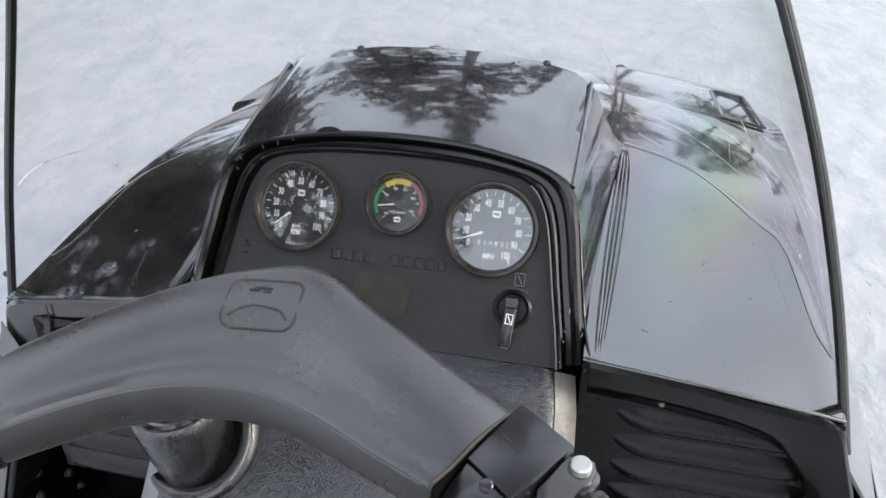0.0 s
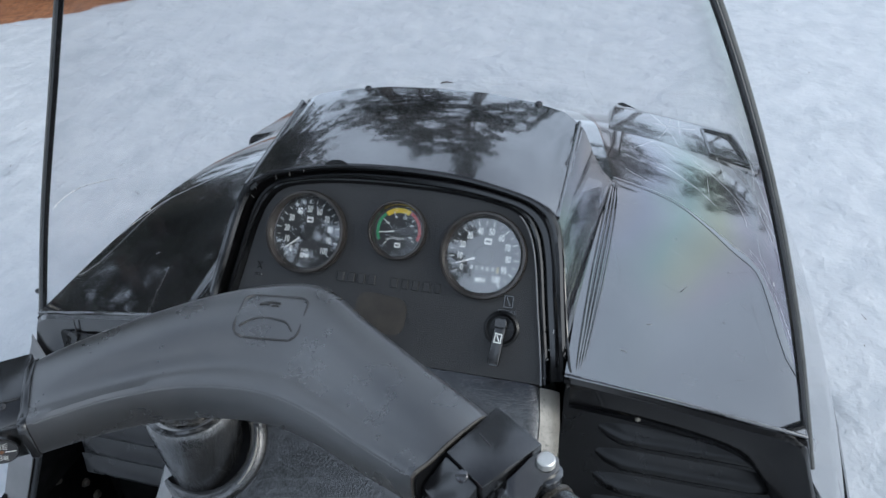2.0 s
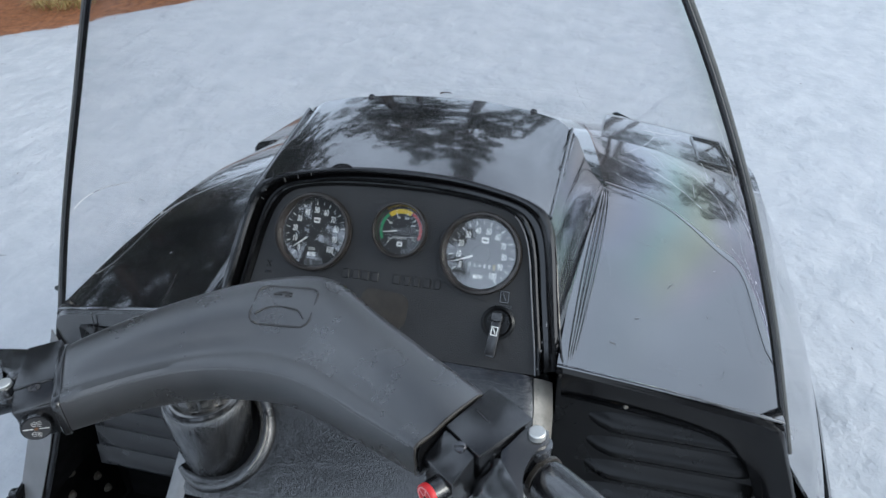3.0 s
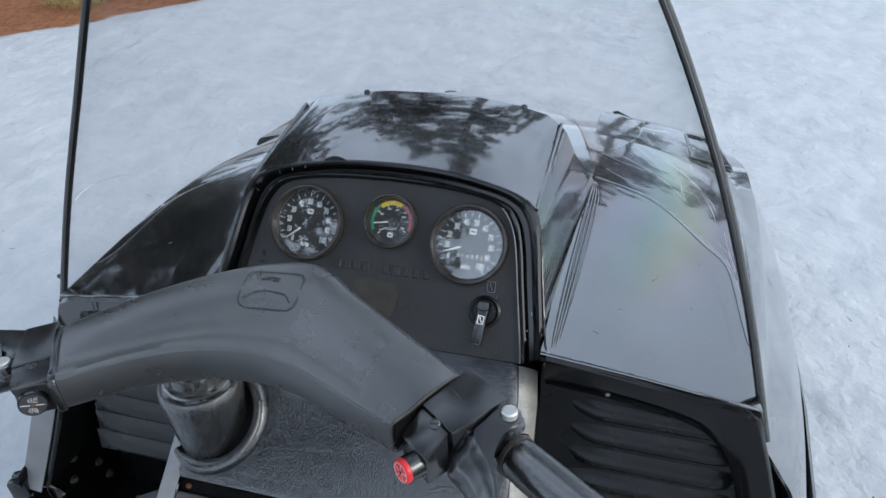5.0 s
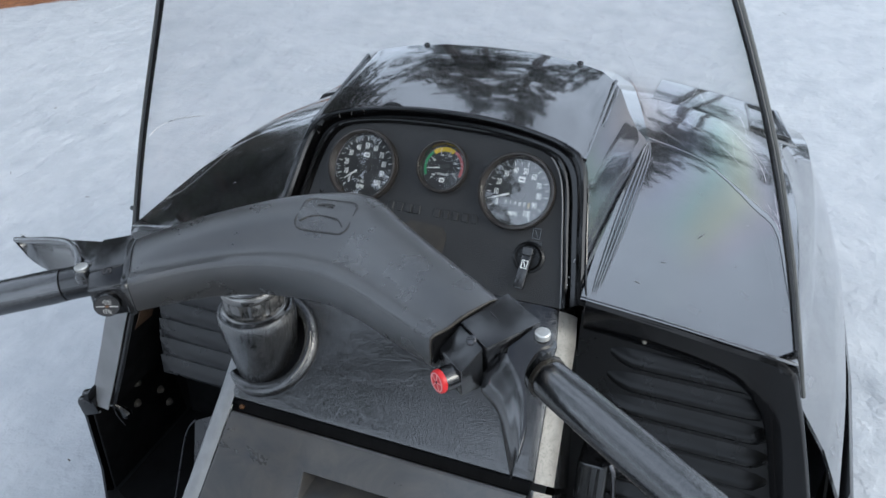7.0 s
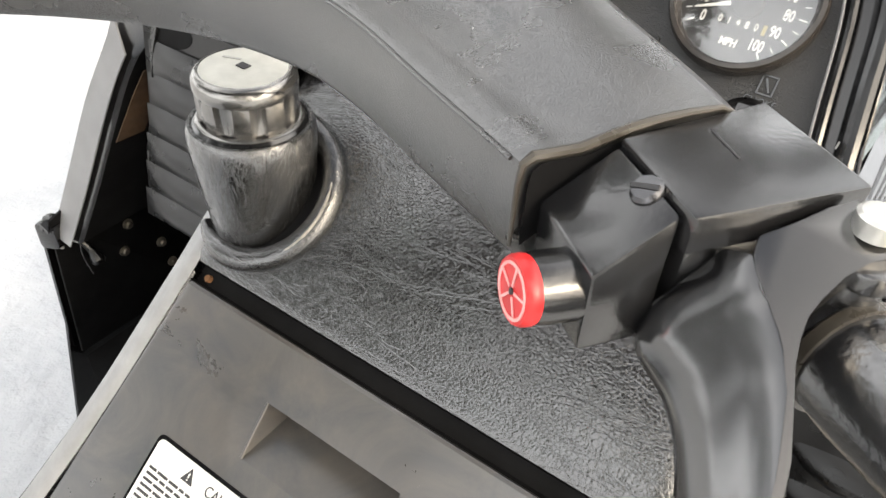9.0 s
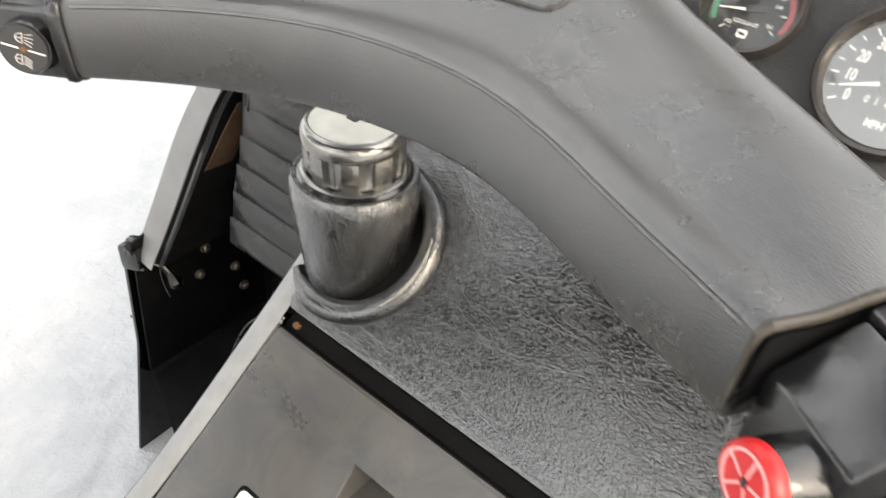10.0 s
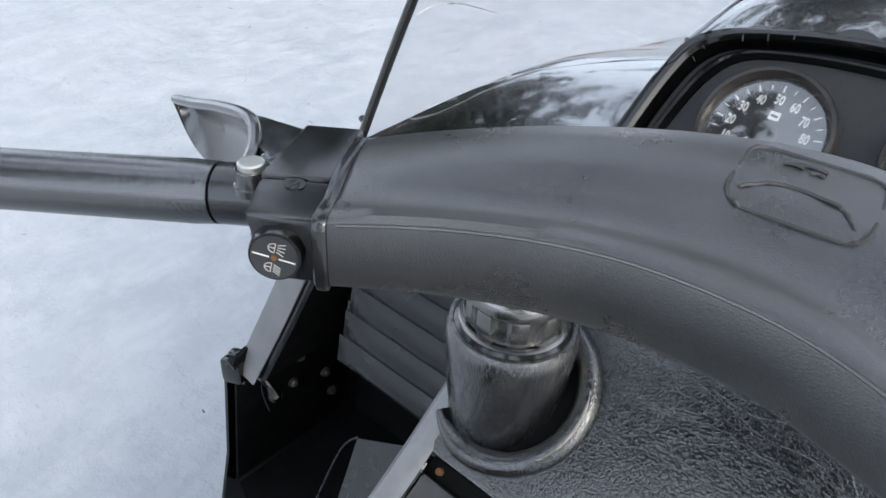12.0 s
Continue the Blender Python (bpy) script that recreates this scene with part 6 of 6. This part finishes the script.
# ---- snow litter and trees ----
def build_litter():
    rng = random.Random(11)
    bm = bmesh.new()
    def strip(x, y, z, ln, a, w, tilt):
        d = Vector((math.cos(a), math.sin(a), tilt)) * ln
        o = Vector((-math.sin(a), math.cos(a), 0)) * w
        p = Vector((x, y, z))
        vs = [bm.verts.new(q) for q in (p - o, p + o, p + d + o * 0.3, p + d - o * 0.3)]
        bm.faces.new(vs)
    for _ in range(5000):
        u, v = rng.uniform(4.1, 5.4), rng.uniform(-0.9, 1.7)
        if rng.random() > (u - 4.0) * 1.6:
            continue
        x, y = -0.707 * u + 0.707 * v, 0.707 * u + 0.707 * v
        strip(x, y, ground_height(x, y) + rng.uniform(0.002, 0.02), rng.uniform(0.06, 0.13), rng.uniform(0, 6.28), 0.0011, rng.uniform(-0.1, 0.25))
    tagged(part("pine_needle_litter", bm, DRY, None, "", None, False), "scattered orange-brown dry pine needles on bare ground", "needle litter", "", "stuff")
    # dry grass tuft on the bare ground, with blades bent over to all sides
    bm = bmesh.new()
    for _ in range(260):
        r, q = 0.13 * math.sqrt(rng.random()), rng.uniform(0, 6.28)
        x, y, out = -3.06 + r * 1.4 * math.cos(q), 3.58 + r * math.sin(q), q + rng.gauss(0, 0.7)
        ln, w = rng.uniform(0.07, 0.15), rng.uniform(0.0012, 0.0026)
        a = Vector((x, y, ground_height(x, y) - 0.004))
        d = Vector((math.cos(out), math.sin(out), 0))
        o = Vector((-d.y, d.x, 0)) * w
        mid, tip = a + d * ln * 0.35 + Vector((0, 0, ln * rng.uniform(0.35, 0.7))), a + d * ln + Vector((0, 0, ln * rng.uniform(0.1, 0.6)))
        v = [bm.verts.new(p) for p in (a - o, a + o, mid + o * 0.8, mid - o * 0.8, tip)]
        bm.faces.new(v[:4]), bm.faces.new((v[3], v[2], v[4]))
    tagged(part("grass_tuft", bm, STRAW, None, "", None, False), "straw-yellow dry grass tuft on needle-covered ground", "grass", "", "stuff")
    bm = bmesh.new()
    for _ in range(420):
        x, y = rng.uniform(-4, 4), rng.uniform(-0.5, 5.5)
        if abs(x) < 0.6 and y < 1.9:
            continue
        strip(x, y, ground_height(x, y) + 0.012, rng.uniform(0.006, 0.03), rng.uniform(0, 6.28), rng.uniform(0.0008, 0.002), rng.uniform(0, 0.2))
    tagged(part("bark_flecks", bm, TWIG, None, "", None, False), "tiny dark bark and needle flecks strewn over snow", "bark flecks", "", "stuff")
    for x, y, ln, a in ((0.72, 0.86, 0.035, 1.1), (0.74, 0.78, 0.02, 0.4), (-0.50, 2.55, 0.045, 0.2), (0.33, 2.0, 0.05, 0.9)):
        z = ground_height(x, y) + 0.006
        d = Vector((math.cos(a), math.sin(a), 0)) * ln
        tw = part("twig", tube([Vector((x, y, z)), Vector((x, y, z + 0.004)) + d * 0.5, Vector((x, y, z)) + d], [0.003, 0.0025, 0.0012], 6), TWIG)
        tagged(tw, "short dead brown twig lying on the snow", "twig", "twigs on the snow")


build_litter()


def build_pine(seed, height, bare=0.28, label="tall dark green pine with bare lower trunk", thick=11):
    """A pine: tapered leaning trunk, whorled limbs, flat sprays of needle tufts with gaps."""
    rng = random.Random(seed)
    root = tagged(new("pine_tree"), label, "tree", "pines round the clearing")
    lean = rng.uniform(-0.3, 0.3)
    spine = [Vector((lean * (k / 8) ** 2, rng.uniform(-0.05, 0.05), height * k / 8)) for k in range(9)]
    part("trunk", tube(spine, [0.17 * (1 - k / 8.6) + 0.015 for k in range(9)], 9), BARK, root, "rough brown trunk")
    limbs, leaf = bmesh.new(), bmesh.new()
    z = height * bare
    while z < height * 0.99:
        f = (z / height - bare) / (1 - bare)
        reach = (0.5 + 2.3 * math.sin(math.pi * min(1, 0.25 + 0.75 * (1 - f)) * 0.62)) * (1.02 - f) + 0.25
        for k in range(rng.randint(3, 5)):
            a = rng.uniform(0, 6.283)
            r = reach * rng.uniform(0.6, 1.12)
            base = Vector((lean * (z / height) ** 2, 0, z + rng.uniform(-0.15, 0.15)))
            tip = base + Vector((math.cos(a) * r, math.sin(a) * r, r * rng.uniform(-0.12, 0.28)))
            mid = base.lerp(tip, 0.5) + Vector((0, 0, -0.06 * r))
            tube([base, mid, tip], [0.03, 0.02, 0.007], 5, False, 1.0, limbs)
            for q in range(int(2 + r * 2.6)):
                c = base.lerp(tip, rng.uniform(0.35, 1.05)) + Vector((rng.gauss(0, 0.16), rng.gauss(0, 0.16), rng.gauss(0, 0.07)))
                for _ in range(thick):
                    d = Vector((rng.gauss(0, 1), rng.gauss(0, 1), rng.gauss(0.25, 0.6))).normalized() * rng.uniform(0.16, 0.32)
                    o = d.cross(Vector((rng.gauss(0, 1), rng.gauss(0, 1), rng.gauss(0, 1)))).normalized() * 0.04
                    p = c + Vector((rng.gauss(0, 0.10), rng.gauss(0, 0.10), rng.gauss(0, 0.05)))
                    leaf.faces.new([leaf.verts.new(p - o), leaf.verts.new(p + o), leaf.verts.new(p + d)])
        z += rng.uniform(0.32, 0.62)
    part("limbs", limbs, BARK, root)
    part("needles", leaf, NEEDLE, root, "dark green needle sprays", None, False)
    return root


first = build_pine(3, 13.0, thick=20)
first.matrix_basis = pose(-3.6, 9.6, 0, 0, 0, 20)
second = build_pine(8, 15.5, thick=22)
second.matrix_basis = pose(-1.5, 9.8, 0, 0, 0, 75)
third = build_pine(14, 11.0)
third.matrix_basis = pose(-5.4, 14.5, 0, 0, 0, 140)
bushy = build_pine(21, 10.0, 0.05, "dense dark green spruce with boughs down to the snow", 20)
bushy.matrix_basis = pose(-9.2, 8.6, 0, 0, 0, 65)
STAND = [
    (bushy, -8.6, 7.0, 200), (bushy, -10.4, 10.0, 20), (bushy, -11.5, 6.4, 150), (second, -9.5, 6.0, 10), (second, -10.6, 11.0, 170),
    (third, -4.5, 15.0, 260), (first, -12.2, 13.6, 30), (first, -11.0, 0.5, 90), (first, -17.0, 9.0, 160), (third, -14.0, -6.0, 40),
    # unseen, added at x 4.4, 6.4, 2.9 to darken the rear right
    (second, -4.7, -7.4, 120), (third, -6.9, -6.4, 55), (first, 4.4, -7.6, 20), (bushy, 6.4, -6.4, 110), (third, 2.9, -9.4, 230), (second, -8.5, -10.0, 15), (first, -8.8, -4.0, 200),
    (second, 1.6, 21.0, 200), (second, 3.5, 34.0, 280), (third, 12.0, 36.0, 15), (first, 22.0, 30.0, 330), (second, 21.0, 9.0, 100), (third, 22.0, -4.0, 220),
]
for k, bearing in enumerate((14, 19, 23, 28, 33, 38, 43, 48, 54, 60, 66)):
    off = 4 * math.sin(2.3 * k)
    STAND.append(((first, third, second)[k % 3], 44 * math.sin(radians(bearing)) + off, 44 * math.cos(radians(bearing)) - off, 37 * bearing))
for tree, x, y, turn in STAND:
    copy_thing(tree, pose(x, y, 0, 0, 0, turn))
